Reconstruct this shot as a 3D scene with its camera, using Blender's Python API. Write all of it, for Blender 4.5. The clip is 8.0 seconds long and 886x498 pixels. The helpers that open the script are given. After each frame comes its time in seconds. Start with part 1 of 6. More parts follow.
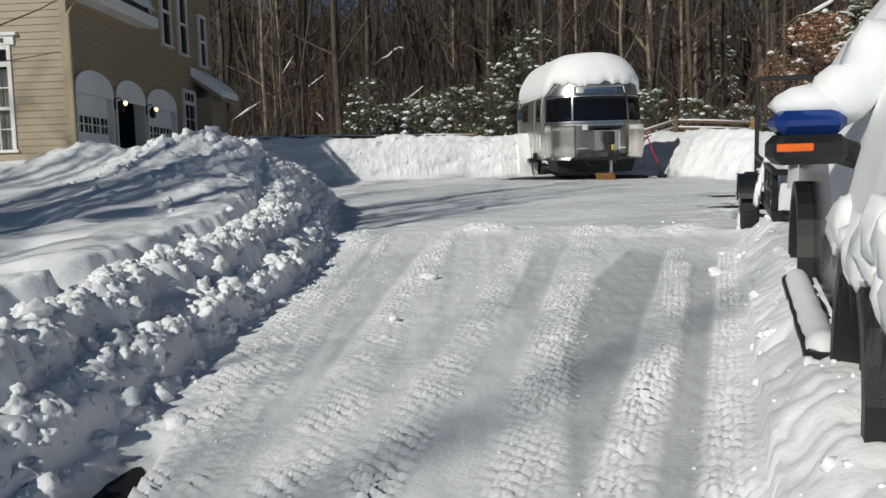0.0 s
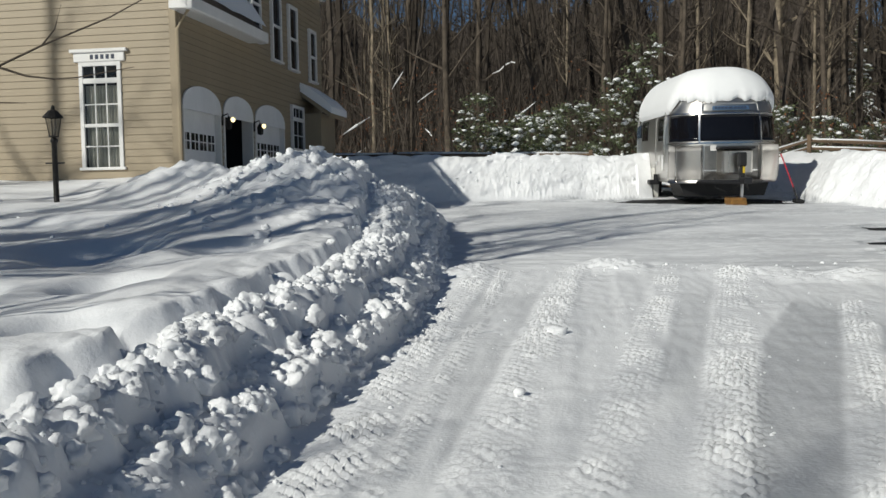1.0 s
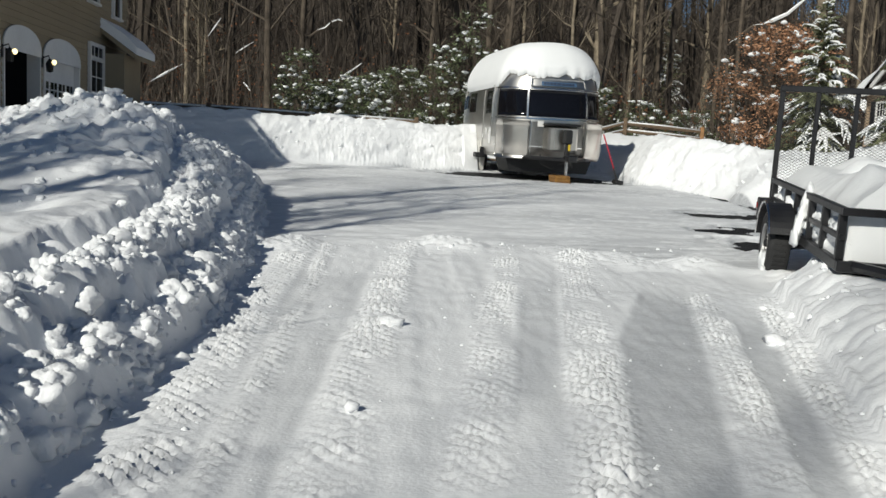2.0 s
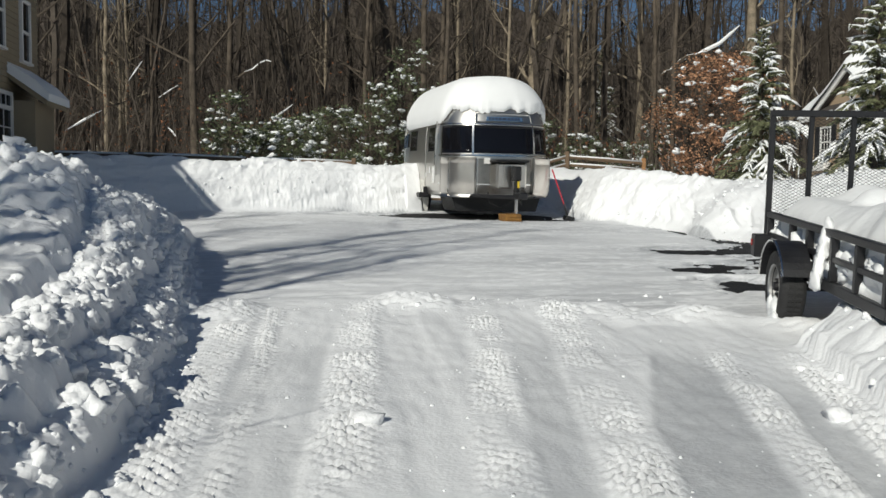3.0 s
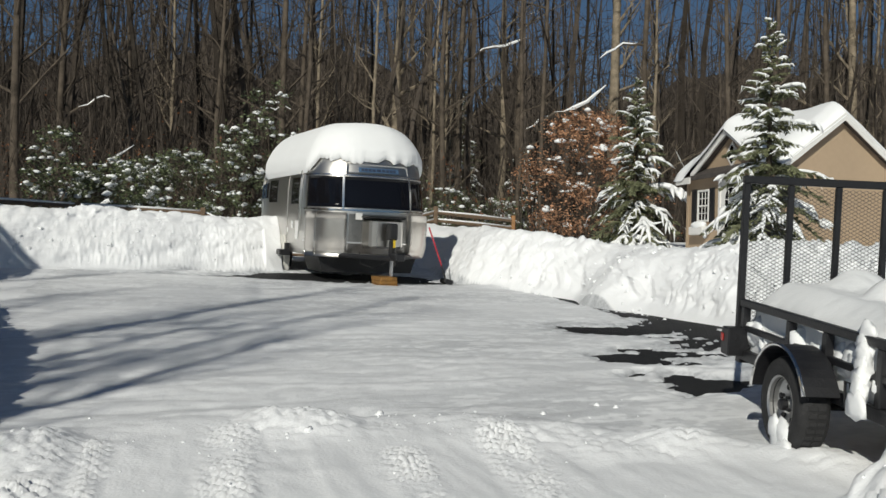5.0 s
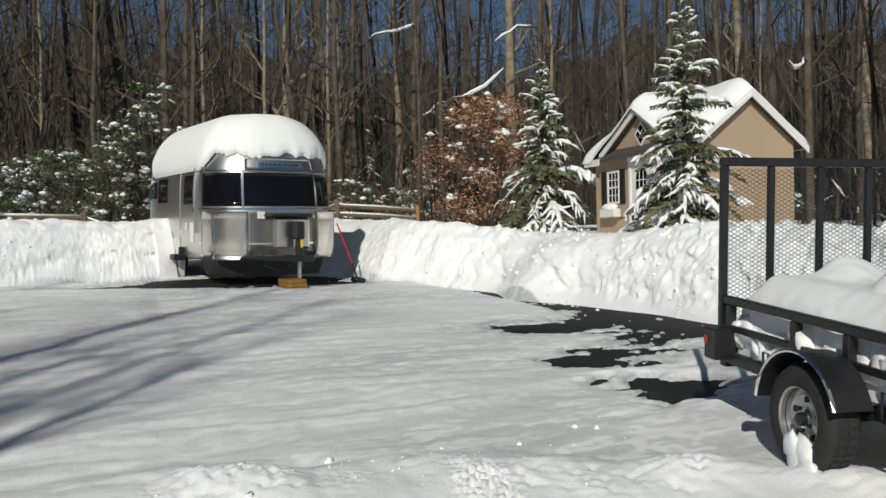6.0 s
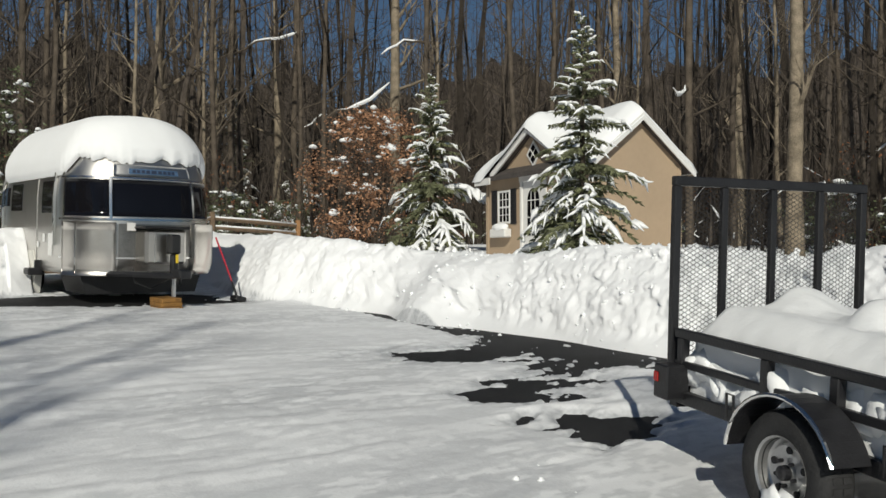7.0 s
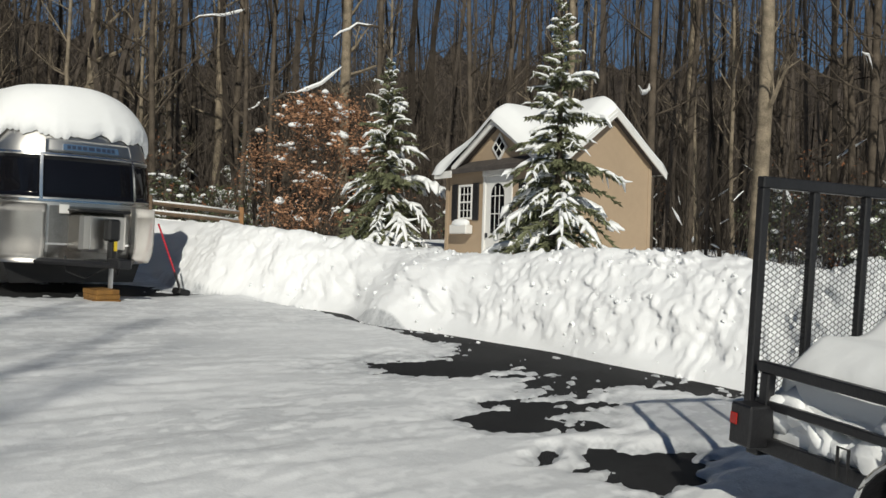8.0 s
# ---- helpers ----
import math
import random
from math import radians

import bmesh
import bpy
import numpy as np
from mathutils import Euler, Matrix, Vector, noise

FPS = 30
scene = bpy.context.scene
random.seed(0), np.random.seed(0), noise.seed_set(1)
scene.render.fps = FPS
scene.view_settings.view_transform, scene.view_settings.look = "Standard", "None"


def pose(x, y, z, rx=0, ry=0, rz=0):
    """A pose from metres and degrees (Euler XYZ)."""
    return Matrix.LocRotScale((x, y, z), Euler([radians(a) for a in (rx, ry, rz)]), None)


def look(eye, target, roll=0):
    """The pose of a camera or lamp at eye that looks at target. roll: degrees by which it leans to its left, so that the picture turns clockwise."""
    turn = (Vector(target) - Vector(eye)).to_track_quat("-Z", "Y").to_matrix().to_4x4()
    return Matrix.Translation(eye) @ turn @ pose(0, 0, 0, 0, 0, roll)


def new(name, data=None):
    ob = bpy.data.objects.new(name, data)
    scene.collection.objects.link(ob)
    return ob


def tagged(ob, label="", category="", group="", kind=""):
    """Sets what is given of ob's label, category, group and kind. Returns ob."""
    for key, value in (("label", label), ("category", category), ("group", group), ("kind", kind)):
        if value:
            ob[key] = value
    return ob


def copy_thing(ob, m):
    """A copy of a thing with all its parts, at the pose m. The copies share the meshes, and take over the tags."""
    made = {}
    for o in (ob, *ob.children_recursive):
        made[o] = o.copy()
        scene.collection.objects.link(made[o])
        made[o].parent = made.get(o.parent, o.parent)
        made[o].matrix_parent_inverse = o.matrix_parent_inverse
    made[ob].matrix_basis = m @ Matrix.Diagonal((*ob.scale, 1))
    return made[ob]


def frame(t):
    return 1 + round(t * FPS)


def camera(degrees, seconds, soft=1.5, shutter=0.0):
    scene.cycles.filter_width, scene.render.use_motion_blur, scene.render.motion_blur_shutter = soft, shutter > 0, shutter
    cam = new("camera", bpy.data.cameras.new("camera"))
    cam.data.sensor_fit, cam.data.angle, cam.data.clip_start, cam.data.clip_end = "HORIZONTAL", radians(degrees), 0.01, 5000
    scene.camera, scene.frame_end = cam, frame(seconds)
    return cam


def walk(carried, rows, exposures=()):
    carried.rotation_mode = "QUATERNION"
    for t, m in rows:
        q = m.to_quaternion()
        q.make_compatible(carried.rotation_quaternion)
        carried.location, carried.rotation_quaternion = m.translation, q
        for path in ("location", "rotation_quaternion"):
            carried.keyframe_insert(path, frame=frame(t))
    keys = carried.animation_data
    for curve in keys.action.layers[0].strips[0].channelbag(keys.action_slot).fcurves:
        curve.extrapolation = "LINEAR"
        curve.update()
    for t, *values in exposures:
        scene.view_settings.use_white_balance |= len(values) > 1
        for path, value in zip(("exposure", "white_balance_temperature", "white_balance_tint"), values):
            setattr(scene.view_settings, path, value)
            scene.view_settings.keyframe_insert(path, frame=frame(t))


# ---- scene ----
cam = camera(54.5, 8.0)
PATH = [
    (0, (0.129, 0.133, 0.953), (0.105, 2.127, 0.789), -1.8),
    (0.5, (0.019, 0.662, 1.05), (-0.183, 2.648, 0.92), -1.0),
    (1, (-0.081, 1.214, 1.114), (-0.344, 3.193, 0.989), -0.9),
    (1.5, (-0.186, 1.663, 1.137), (-0.168, 3.654, 0.948), 2.1),
    (1.7, (-0.188, 1.868, 1.107), (-0.081, 3.854, 0.89), 2.7),
    (2.8, (-0.434, 3.091, 1.196), (-0.17, 5.07, 1.082), 1.1),
    (3, (-0.401, 3.333, 1.182), (-0.086, 5.305, 1.074), 0.5),
    (3.5, (-0.387, 3.831, 1.271), (-0.025, 5.795, 1.177), 0.3),
    (4, (-0.472, 4.337, 1.316), (0.015, 6.274, 1.224), 1.3),
    (4.5, (-0.41, 4.879, 1.365), (0.154, 6.798, 1.322), 1.4),
    (5, (-0.426, 5.393, 1.402), (0.229, 7.283, 1.415), 1.6),
    (5.2, (-0.461, 5.594, 1.422), (0.255, 7.461, 1.442), 0.9),
    (6.3, (-0.399, 6.723, 1.544), (0.534, 8.492, 1.531), -1.1),
    (6.5, (-0.372, 6.896, 1.525), (0.597, 8.646, 1.525), -0.7),
    (7, (-0.334, 7.297, 1.564), (0.806, 8.94, 1.586), -0.2),
    (7.5, (-0.134, 7.922, 1.588), (1.216, 9.398, 1.623), -0.1),
    (8, (-0.165, 8.472, 1.634), (1.1, 10.021, 1.641), 1.7),
]
walk(cam, [(t, look(eye, target, roll)) for t, eye, target, roll in PATH],
     [(0.0, -0.46, 6480, 5), (1.5, -0.27, 6520, 4), (3.5, -0.29, 6570, 4), (5.0, -0.38, 6600, 4), (8.0, -0.37, 6720, 4)])

# ---- world, sun, exposure ----
SUN_AZ, SUN_EL = math.atan2(-0.61, -0.79), radians(31.0)
SUN_DIR = Vector((-0.61 * math.cos(SUN_EL), -0.79 * math.cos(SUN_EL), math.sin(SUN_EL))).normalized()
world = bpy.data.worlds.new("winter_sky")
scene.world = world
world.use_nodes = True
wn = world.node_tree.nodes
sky = wn.new("ShaderNodeTexSky")
sky.sky_type, sky.sun_disc, sky.sun_elevation, sky.sun_rotation = "NISHITA", False, SUN_EL, SUN_AZ
sky.altitude, sky.air_density, sky.dust_density, sky.ozone_density = 1500, 1.0, 0.0, 4.0
wn["Background"].inputs["Strength"].default_value = 0.045
world.node_tree.links.new(sky.outputs["Color"], wn["Background"].inputs["Color"])
sun = new("sun", bpy.data.lights.new("sun", "SUN"))
sun.data.energy, sun.data.angle, sun.data.color = 4.4, radians(0.6), (1.0, 0.95, 0.88)
sun.matrix_world = look(SUN_DIR * 60, (0, 0, 0))


# ---- materials ----
def material(name, colour, rough=0.6, metal=0.0, vary=0.15, scale=6.0, bump=0.0, bump_scale=40.0, spec=0.5, second=None, random=0.0):
    """A principled surface with colour variation at two scales and fine relief."""
    mat = bpy.data.materials.new(name)
    mat.use_nodes = True
    n, l = mat.node_tree.nodes, mat.node_tree.links
    b = n["Principled BSDF"]
    b.inputs["Roughness"].default_value, b.inputs["Metallic"].default_value = rough, metal
    b.inputs["Specular IOR Level"].default_value = spec
    co = n.new("ShaderNodeTexCoord")
    big, fine = n.new("ShaderNodeTexNoise"), n.new("ShaderNodeTexNoise")
    big.inputs["Scale"].default_value, fine.inputs["Scale"].default_value = scale, scale * 9
    big.inputs["Detail"].default_value = fine.inputs["Detail"].default_value = 4
    l.new(co.outputs["Object"], big.inputs["Vector"]), l.new(co.outputs["Object"], fine.inputs["Vector"])
    mid = n.new("ShaderNodeMath")
    mid.operation, mid.use_clamp = "MULTIPLY_ADD", True
    l.new(fine.outputs["Fac"], mid.inputs[0])
    mid.inputs[1].default_value = 0.5
    l.new(big.outputs["Fac"], mid.inputs[2])
    ramp = n.new("ShaderNodeValToRGB")
    dark = [c * (1 - vary) for c in colour]
    light = [min(1, c * (1 + vary)) for c in colour] if second is None else second
    ramp.color_ramp.elements[0].position, ramp.color_ramp.elements[1].position = 0.5, 1.0
    ramp.color_ramp.elements[0].color, ramp.color_ramp.elements[1].color = (*dark, 1), (*light, 1)
    l.new(mid.outputs[0], ramp.inputs[0])
    out = ramp.outputs["Color"]
    if random:
        info, hsv, mr = n.new("ShaderNodeNewGeometry"), n.new("ShaderNodeHueSaturation"), n.new("ShaderNodeMapRange")
        l.new(info.outputs["Random Per Island"], mr.inputs["Value"])
        mr.inputs["To Min"].default_value, mr.inputs["To Max"].default_value = 1 - random, 1 + random
        l.new(mr.outputs[0], hsv.inputs["Value"]), l.new(out, hsv.inputs["Color"])
        out = hsv.outputs["Color"]
    l.new(out, b.inputs["Base Color"])
    if bump:
        t, bp = n.new("ShaderNodeTexNoise"), n.new("ShaderNodeBump")
        t.inputs["Scale"].default_value, t.inputs["Detail"].default_value = bump_scale, 5
        bp.inputs["Strength"].default_value, bp.inputs["Distance"].default_value = bump, 0.02
        l.new(co.outputs["Object"], t.inputs["Vector"]), l.new(t.outputs["Fac"], bp.inputs["Height"]), l.new(bp.outputs[0], b.inputs["Normal"])
    return mat


SNOW = material("snow", (0.87, 0.88, 0.90), 0.62, 0, 0.03, 1.2, 0.35, 55, 0.3)
def add_ice(mat):
    """Lets hard-packed, polished snow show greyer and glossier where the sheet says so."""
    n, l = mat.node_tree.nodes, mat.node_tree.links
    b = n["Principled BSDF"]
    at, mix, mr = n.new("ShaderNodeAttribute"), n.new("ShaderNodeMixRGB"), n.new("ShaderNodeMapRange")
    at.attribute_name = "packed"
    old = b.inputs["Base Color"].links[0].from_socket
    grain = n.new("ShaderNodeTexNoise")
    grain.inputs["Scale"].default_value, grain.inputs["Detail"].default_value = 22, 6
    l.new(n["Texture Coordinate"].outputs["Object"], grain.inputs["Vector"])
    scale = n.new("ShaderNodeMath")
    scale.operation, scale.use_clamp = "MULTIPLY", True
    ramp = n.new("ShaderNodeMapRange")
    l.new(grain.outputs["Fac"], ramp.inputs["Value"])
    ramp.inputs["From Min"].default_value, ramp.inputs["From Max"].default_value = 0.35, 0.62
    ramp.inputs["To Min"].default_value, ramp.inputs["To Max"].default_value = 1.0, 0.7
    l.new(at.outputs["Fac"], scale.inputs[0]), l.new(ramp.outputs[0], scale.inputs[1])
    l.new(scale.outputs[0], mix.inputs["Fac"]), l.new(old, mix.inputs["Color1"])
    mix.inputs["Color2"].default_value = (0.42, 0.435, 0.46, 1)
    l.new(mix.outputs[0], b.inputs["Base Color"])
    l.new(scale.outputs[0], mr.inputs["Value"])
    mr.inputs["To Min"].default_value, mr.inputs["To Max"].default_value = 0.62, 0.30
    l.new(mr.outputs[0], b.inputs["Roughness"])


GROUND_SNOW = material("ground_snow", (0.87, 0.88, 0.90), 0.62, 0, 0.03, 1.2, 0.22, 45, 0.35)
add_ice(GROUND_SNOW)
ROOF_SNOW = material("roof_snow", (0.88, 0.89, 0.90), 0.7, 0, 0.02, 0.8, 0.15, 25, 0.25)
ASPHALT = material("asphalt", (0.013, 0.0135, 0.015), 0.7, 0, 0.35, 1.5, 0.4, 160, 0.18, (0.028, 0.028, 0.03))
SIDING = material("vinyl_siding", (0.31, 0.25, 0.165), 0.55, 0, 0.06, 0.7, 0.05, 30)
TRIM = material("white_trim", (0.74, 0.73, 0.71), 0.45, 0, 0.05, 2)
GARAGE = material("garage_door_paint", (0.74, 0.75, 0.76), 0.5, 0, 0.06, 1.5)
DARK = material("dark_interior", (0.012, 0.012, 0.014), 0.7, 0, 0.2)
SHINGLE = material("roof_shingle", (0.07, 0.06, 0.055), 0.85, 0, 0.3, 8, 0.4)
ALU = material("brushed_aluminium", (0.60, 0.585, 0.56), 0.36, 1.0, 0.05, 3, 0.03, 12)
ALU_PANEL = material("stone_guard_steel", (0.62, 0.59, 0.55), 0.28, 1.0, 0.06, 4, 0.03, 20)
SHADED_STEEL = material("shaded_body_steel", (0.28, 0.27, 0.255), 0.35, 1.0, 0.2, 5)
ALU_BRIGHT = material("polished_trim", (0.80, 0.79, 0.77), 0.18, 1.0, 0.04, 8)
TINT = material("tinted_glass", (0.006, 0.006, 0.008), 0.06, 0, 0.1, 2, spec=0.35)
BLACK_STEEL = material("black_painted_steel", (0.014, 0.014, 0.016), 0.42, 0.0, 0.35, 5, 0.15, 60)
RUBBER = material("tyre_rubber", (0.02, 0.02, 0.021), 0.8, 0, 0.3, 12, 0.3, 60)
WHEEL = material("wheel_silver", (0.50, 0.50, 0.50), 0.35, 0.85, 0.1, 12)
BLUE_PAINT = material("blue_car_paint", (0.012, 0.045, 0.22), 0.2, 0.2, 0.1, 3)
BODY_PAINT = material("dark_car_paint", (0.012, 0.016, 0.028), 0.22, 0.0, 0.2, 3)
BLACK_PLASTIC = material("black_plastic", (0.012, 0.012, 0.013), 0.5, 0, 0.2, 20, 0.1, 120)
AMBER = material("amber_lens", (0.85, 0.16, 0.02), 0.25, 0, 0.1, 20)
RED_LENS = material("red_lens", (0.35, 0.015, 0.01), 0.25, 0, 0.2, 20)
WOOD_BLOCK = material("yellowed_wood", (0.25, 0.125, 0.03), 0.7, 0, 0.35, 9, 0.3, 60)
FENCE_WOOD = material("weathered_fence_wood", (0.16, 0.11, 0.07), 0.85, 0, 0.35, 5, 0.4, 30)
POST_WOOD = material("cedar_post", (0.30, 0.16, 0.07), 0.8, 0, 0.3, 5, 0.4, 30)
SHED_WALL = material("tan_shed_siding", (0.40, 0.30, 0.205), 0.6, 0, 0.06, 1.0, 0.1, 25)
SHUTTER = material("black_shutter", (0.015, 0.015, 0.017), 0.5, 0, 0.2)
BARK = material("grey_brown_bark", (0.095, 0.077, 0.06), 0.9, 0, 0.45, 3.0, 0.8, 22, 0.2, random=0.25)
PALE_BARK = material("pale_bark", (0.23, 0.19, 0.14), 0.9, 0, 0.55, 3.5, 1.0, 26, 0.2)
FAR_BARK = material("far_bark", (0.072, 0.060, 0.050), 0.95, 0, 0.4, 1.2, 0, 20, 0.1, random=0.55)
HILLSIDE = material("leafless_hillside", (0.060, 0.052, 0.048), 0.95, 0, 0.5, 0.25, 0, 20, 0.05, (0.095, 0.078, 0.068))
NEEDLE = material("spruce_needles", (0.155, 0.165, 0.09), 0.7, 0, 0.35, 4, random=0.5)
HOLLY = material("holly_leaves", (0.095, 0.115, 0.055), 0.45, 0, 0.35, 5, random=0.5)
BEECH_LEAF = material("dry_beech_leaves", (0.34, 0.18, 0.10), 0.8, 0, 0.35, 3, random=0.5)
FAR_LEAF = material("dry_oak_leaves", (0.20, 0.085, 0.04), 0.9, 0, 0.35, 3, random=0.4)
BRASS = material("black_iron", (0.02, 0.018, 0.016), 0.5, 0.3, 0.3, 15)
CURTAIN = material("pale_curtain", (0.66, 0.66, 0.58), 0.8, 0, 0.2, 3)
PLATE = material("blue_name_plate", (0.10, 0.17, 0.28), 0.3, 0.3, 0.1)
INK = material("dark_lettering", (0.02, 0.03, 0.06), 0.5)
RED_PAINT = material("red_handle", (0.45, 0.02, 0.04), 0.4)
YELLOW = material("yellow_tag", (0.7, 0.5, 0.03), 0.5)
CANVAS = material("white_wheel_cover", (0.62, 0.61, 0.57), 0.8, 0, 0.15, 4, 0.3, 20)
glass = bpy.data.materials.new("window_glass")
glass.use_nodes = True
gb = glass.node_tree.nodes["Principled BSDF"]
gb.inputs["Base Color"].default_value, gb.inputs["Roughness"].default_value = (0.03, 0.035, 0.04, 1), 0.05
gb.inputs["Alpha"].default_value = 0.28
LIT = bpy.data.materials.new("lit_bulb")
LIT.use_nodes = True
LIT.node_tree.nodes["Principled BSDF"].inputs["Emission Color"].default_value = (1, 0.75, 0.35, 1)
LIT.node_tree.nodes["Principled BSDF"].inputs["Emission Strength"].default_value = 3.0


# ---- mesh building ----
class Soup:
    """Vertices and faces gathered for one mesh."""

    def __init__(self):
        self.v, self.f, self.count = [], [], 0

    def add(self, verts, faces):
        k = self.count
        self.v.extend(verts)
        self.f.extend(tuple(i + k for i in f) for f in faces)
        self.count += len(verts)

    def box(self, lo, hi, m=None, c=0.0):
        (x0, y0, z0), (x1, y1, z1) = lo, hi
        c = min(c, (x1 - x0) / 2.2, (y1 - y0) / 2.2, (z1 - z0) / 2.2)
        if c <= 0:
            vs = [Vector((x, y, z)) for z in (z0, z1) for x, y in ((x0, y0), (x1, y0), (x1, y1), (x0, y1))]
            fs = [(3, 2, 1, 0), (4, 5, 6, 7), (0, 1, 5, 4), (1, 2, 6, 5), (2, 3, 7, 6), (3, 0, 4, 7)]
        else:
            vs, fs = [], []
            for z, e in ((z0, c), (z0 + c, 0), (z1 - c, 0), (z1, c)):
                a, b, p, q = x0 + e, x1 - e, y0 + e, y1 - e
                k = c if e == 0 else 0
                vs += [Vector(t + (z,)) for t in ((a + k, p), (b - k, p), (b, p + k), (b, q - k), (b - k, q), (a + k, q), (a, q - k), (a, p + k))]
            fs = [tuple(range(7, -1, -1)), tuple(range(24, 32))]
            for r in range(3):
                fs += [(r * 8 + i, r * 8 + (i + 1) % 8, r * 8 + 8 + (i + 1) % 8, r * 8 + 8 + i) for i in range(8)]
        self.add([m @ p for p in vs] if m else vs, fs)

    def tube(self, pts, radii, n=6, cap=True):
        """A round bar along points, with a radius for each."""
        pts = [Vector(p) for p in pts]
        vs, fs = [], []
        for i, p in enumerate(pts):
            d = (pts[min(i + 1, len(pts) - 1)] - pts[max(i - 1, 0)]).normalized()
            s = d.cross(Vector((0, 0, 1)) if abs(d.z) < 0.9 else Vector((1, 0, 0))).normalized()
            u = s.cross(d)
            vs += [p + radii[i] * (math.cos(k * math.tau / n) * s + math.sin(k * math.tau / n) * u) for k in range(n)]
        for i in range(len(pts) - 1):
            fs += [(i * n + k, i * n + (k + 1) % n, i * n + n + (k + 1) % n, i * n + n + k) for k in range(n)]
        if cap:
            fs += [tuple(range(n - 1, -1, -1)), tuple(range(len(vs) - n, len(vs)))]
        self.add(vs, fs)

    def lathe(self, profile, n=24, m=None):
        """Turns (radius, height) pairs round the z axis."""
        vs = [Vector((r * math.cos(k * math.tau / n), r * math.sin(k * math.tau / n), z)) for r, z in profile for k in range(n)]
        fs = [(i * n + k, i * n + (k + 1) % n, i * n + n + (k + 1) % n, i * n + n + k) for i in range(len(profile) - 1) for k in range(n)]
        self.add([m @ p for p in vs] if m else vs, fs)

    def prism(self, outline, lo, hi, axis="y", m=None):
        """A flat outline drawn out along an axis."""
        put = {"y": lambda a, b, d: Vector((a, d, b)), "x": lambda a, b, d: Vector((d, a, b)), "z": lambda a, b, d: Vector((a, b, d))}[axis]
        k = len(outline)
        vs = [put(a, b, d) for d in (lo, hi) for a, b in outline]
        fs = [tuple(range(k)), tuple(range(2 * k - 1, k - 1, -1))] + [(i, i + k, (i + 1) % k + k, (i + 1) % k) for i in range(k)]
        self.add([m @ p for p in vs] if m else vs, fs)

    def blob(self, centre, size, seed, rough=0.25, freq=1.4, m=None):
        """A lumpy rounded clod."""
        c, off = Vector(centre), Vector((seed * 3.7, seed * 1.3, seed * 7.1))
        vs = []
        for p in BALL_V:
            q = p * (1 + rough * noise.noise(p * freq + off) * 1.6)
            q = Vector((q.x * size[0], q.y * size[1], q.z * size[2]))
            vs.append(c + (m @ q if m else q))
        self.add(vs, BALL_F)

    def mesh(self, name, mat, smooth=False):
        me = bpy.data.meshes.new(name)
        me.from_pydata([tuple(p) for p in self.v], [], self.f)
        me.materials.append(mat)
        if smooth:
            me.polygons.foreach_set("use_smooth", [True] * len(me.polygons))
        me.update()
        return me


def ball(level):
    bm = bmesh.new()
    bmesh.ops.create_icosphere(bm, subdivisions=level, radius=1)
    v, f = [p.co.copy() for p in bm.verts], [tuple(q.index for q in p.verts) for p in bm.faces]
    bm.free()
    return v, f


BALL_V, BALL_F = ball(2)
SMALL_V, SMALL_F = ball(1)
FINE_V, FINE_F = ball(3)


def part(name, soup, mat, parent, label="", smooth=False):
    ob = new(name, soup.mesh(name, mat, smooth))
    ob.parent = parent
    return tagged(ob, label)


def single(name, soup, mat, label, category, group="", kind="", smooth=False, m=None):
    ob = new(name, soup.mesh(name, mat, smooth))
    if m:
        ob.matrix_world = m
    return tagged(ob, label, category, group, kind)


def thing(name, m, label, category, group="", kind=""):
    ob = new(name)
    ob.matrix_world = m
    return tagged(ob, label, category, group, kind)


def boxes(name, mat, parent, *items, label="", c=0.006):
    """One mesh object for each (lo, hi) pair."""
    made = []
    for lo, hi in items:
        s = Soup()
        s.box(lo, hi, None, c)
        made.append(part(name, s, mat, parent, label))
    return made


# ---- the lie of the snow ----
def step(a, b, x):
    t = np.clip((x - a) / (b - a), 0, 1)
    return t * t * (3 - 2 * t)


def lattice(ix, iy, seed):
    h = (ix * 374761393 + iy * 668265263 + seed * 974634577) & 0xFFFFFFFF
    h = ((h ^ (h >> 13)) * 1274126177) & 0xFFFFFFFF
    return ((h ^ (h >> 16)) & 0xFFFF) / 65535.0


def rough(x, y, scale, seed=0):
    """Smooth noise from -1 to 1 on arrays."""
    x, y = x * scale, y * scale
    ix, iy = np.floor(x).astype(np.int64), np.floor(y).astype(np.int64)
    fx, fy = x - ix, y - iy
    fx, fy = fx * fx * (3 - 2 * fx), fy * fy * (3 - 2 * fy)
    a = lattice(ix, iy, seed) * (1 - fx) + lattice(ix + 1, iy, seed) * fx
    b = lattice(ix, iy + 1, seed) * (1 - fx) + lattice(ix + 1, iy + 1, seed) * fx
    return (a * (1 - fy) + b * fy) * 2 - 1


def lumps(x, y, scale, seed=0):
    """Rounded clods: one minus the distance to the nearest scattered centre."""
    x, y = x * scale, y * scale
    ix, iy = np.floor(x).astype(np.int64), np.floor(y).astype(np.int64)
    best = np.full(x.shape, 9.0)
    for dx in (-1, 0, 1):
        for dy in (-1, 0, 1):
            px, py = ix + dx + lattice(ix + dx, iy + dy, seed), iy + dy + lattice(ix + dx, iy + dy, seed + 7)
            best = np.minimum(best, (px - x) ** 2 + (py - y) ** 2)
    return np.sqrt(np.clip(1 - best, 0, 1))


def rise(x, y):
    """The long even slope of the land, climbing away from the street."""
    return 0.062 * (np.clip(y, -6.0, 28.0) - 7.65) - 0.015 * np.clip(x, -9.0, 14.0)


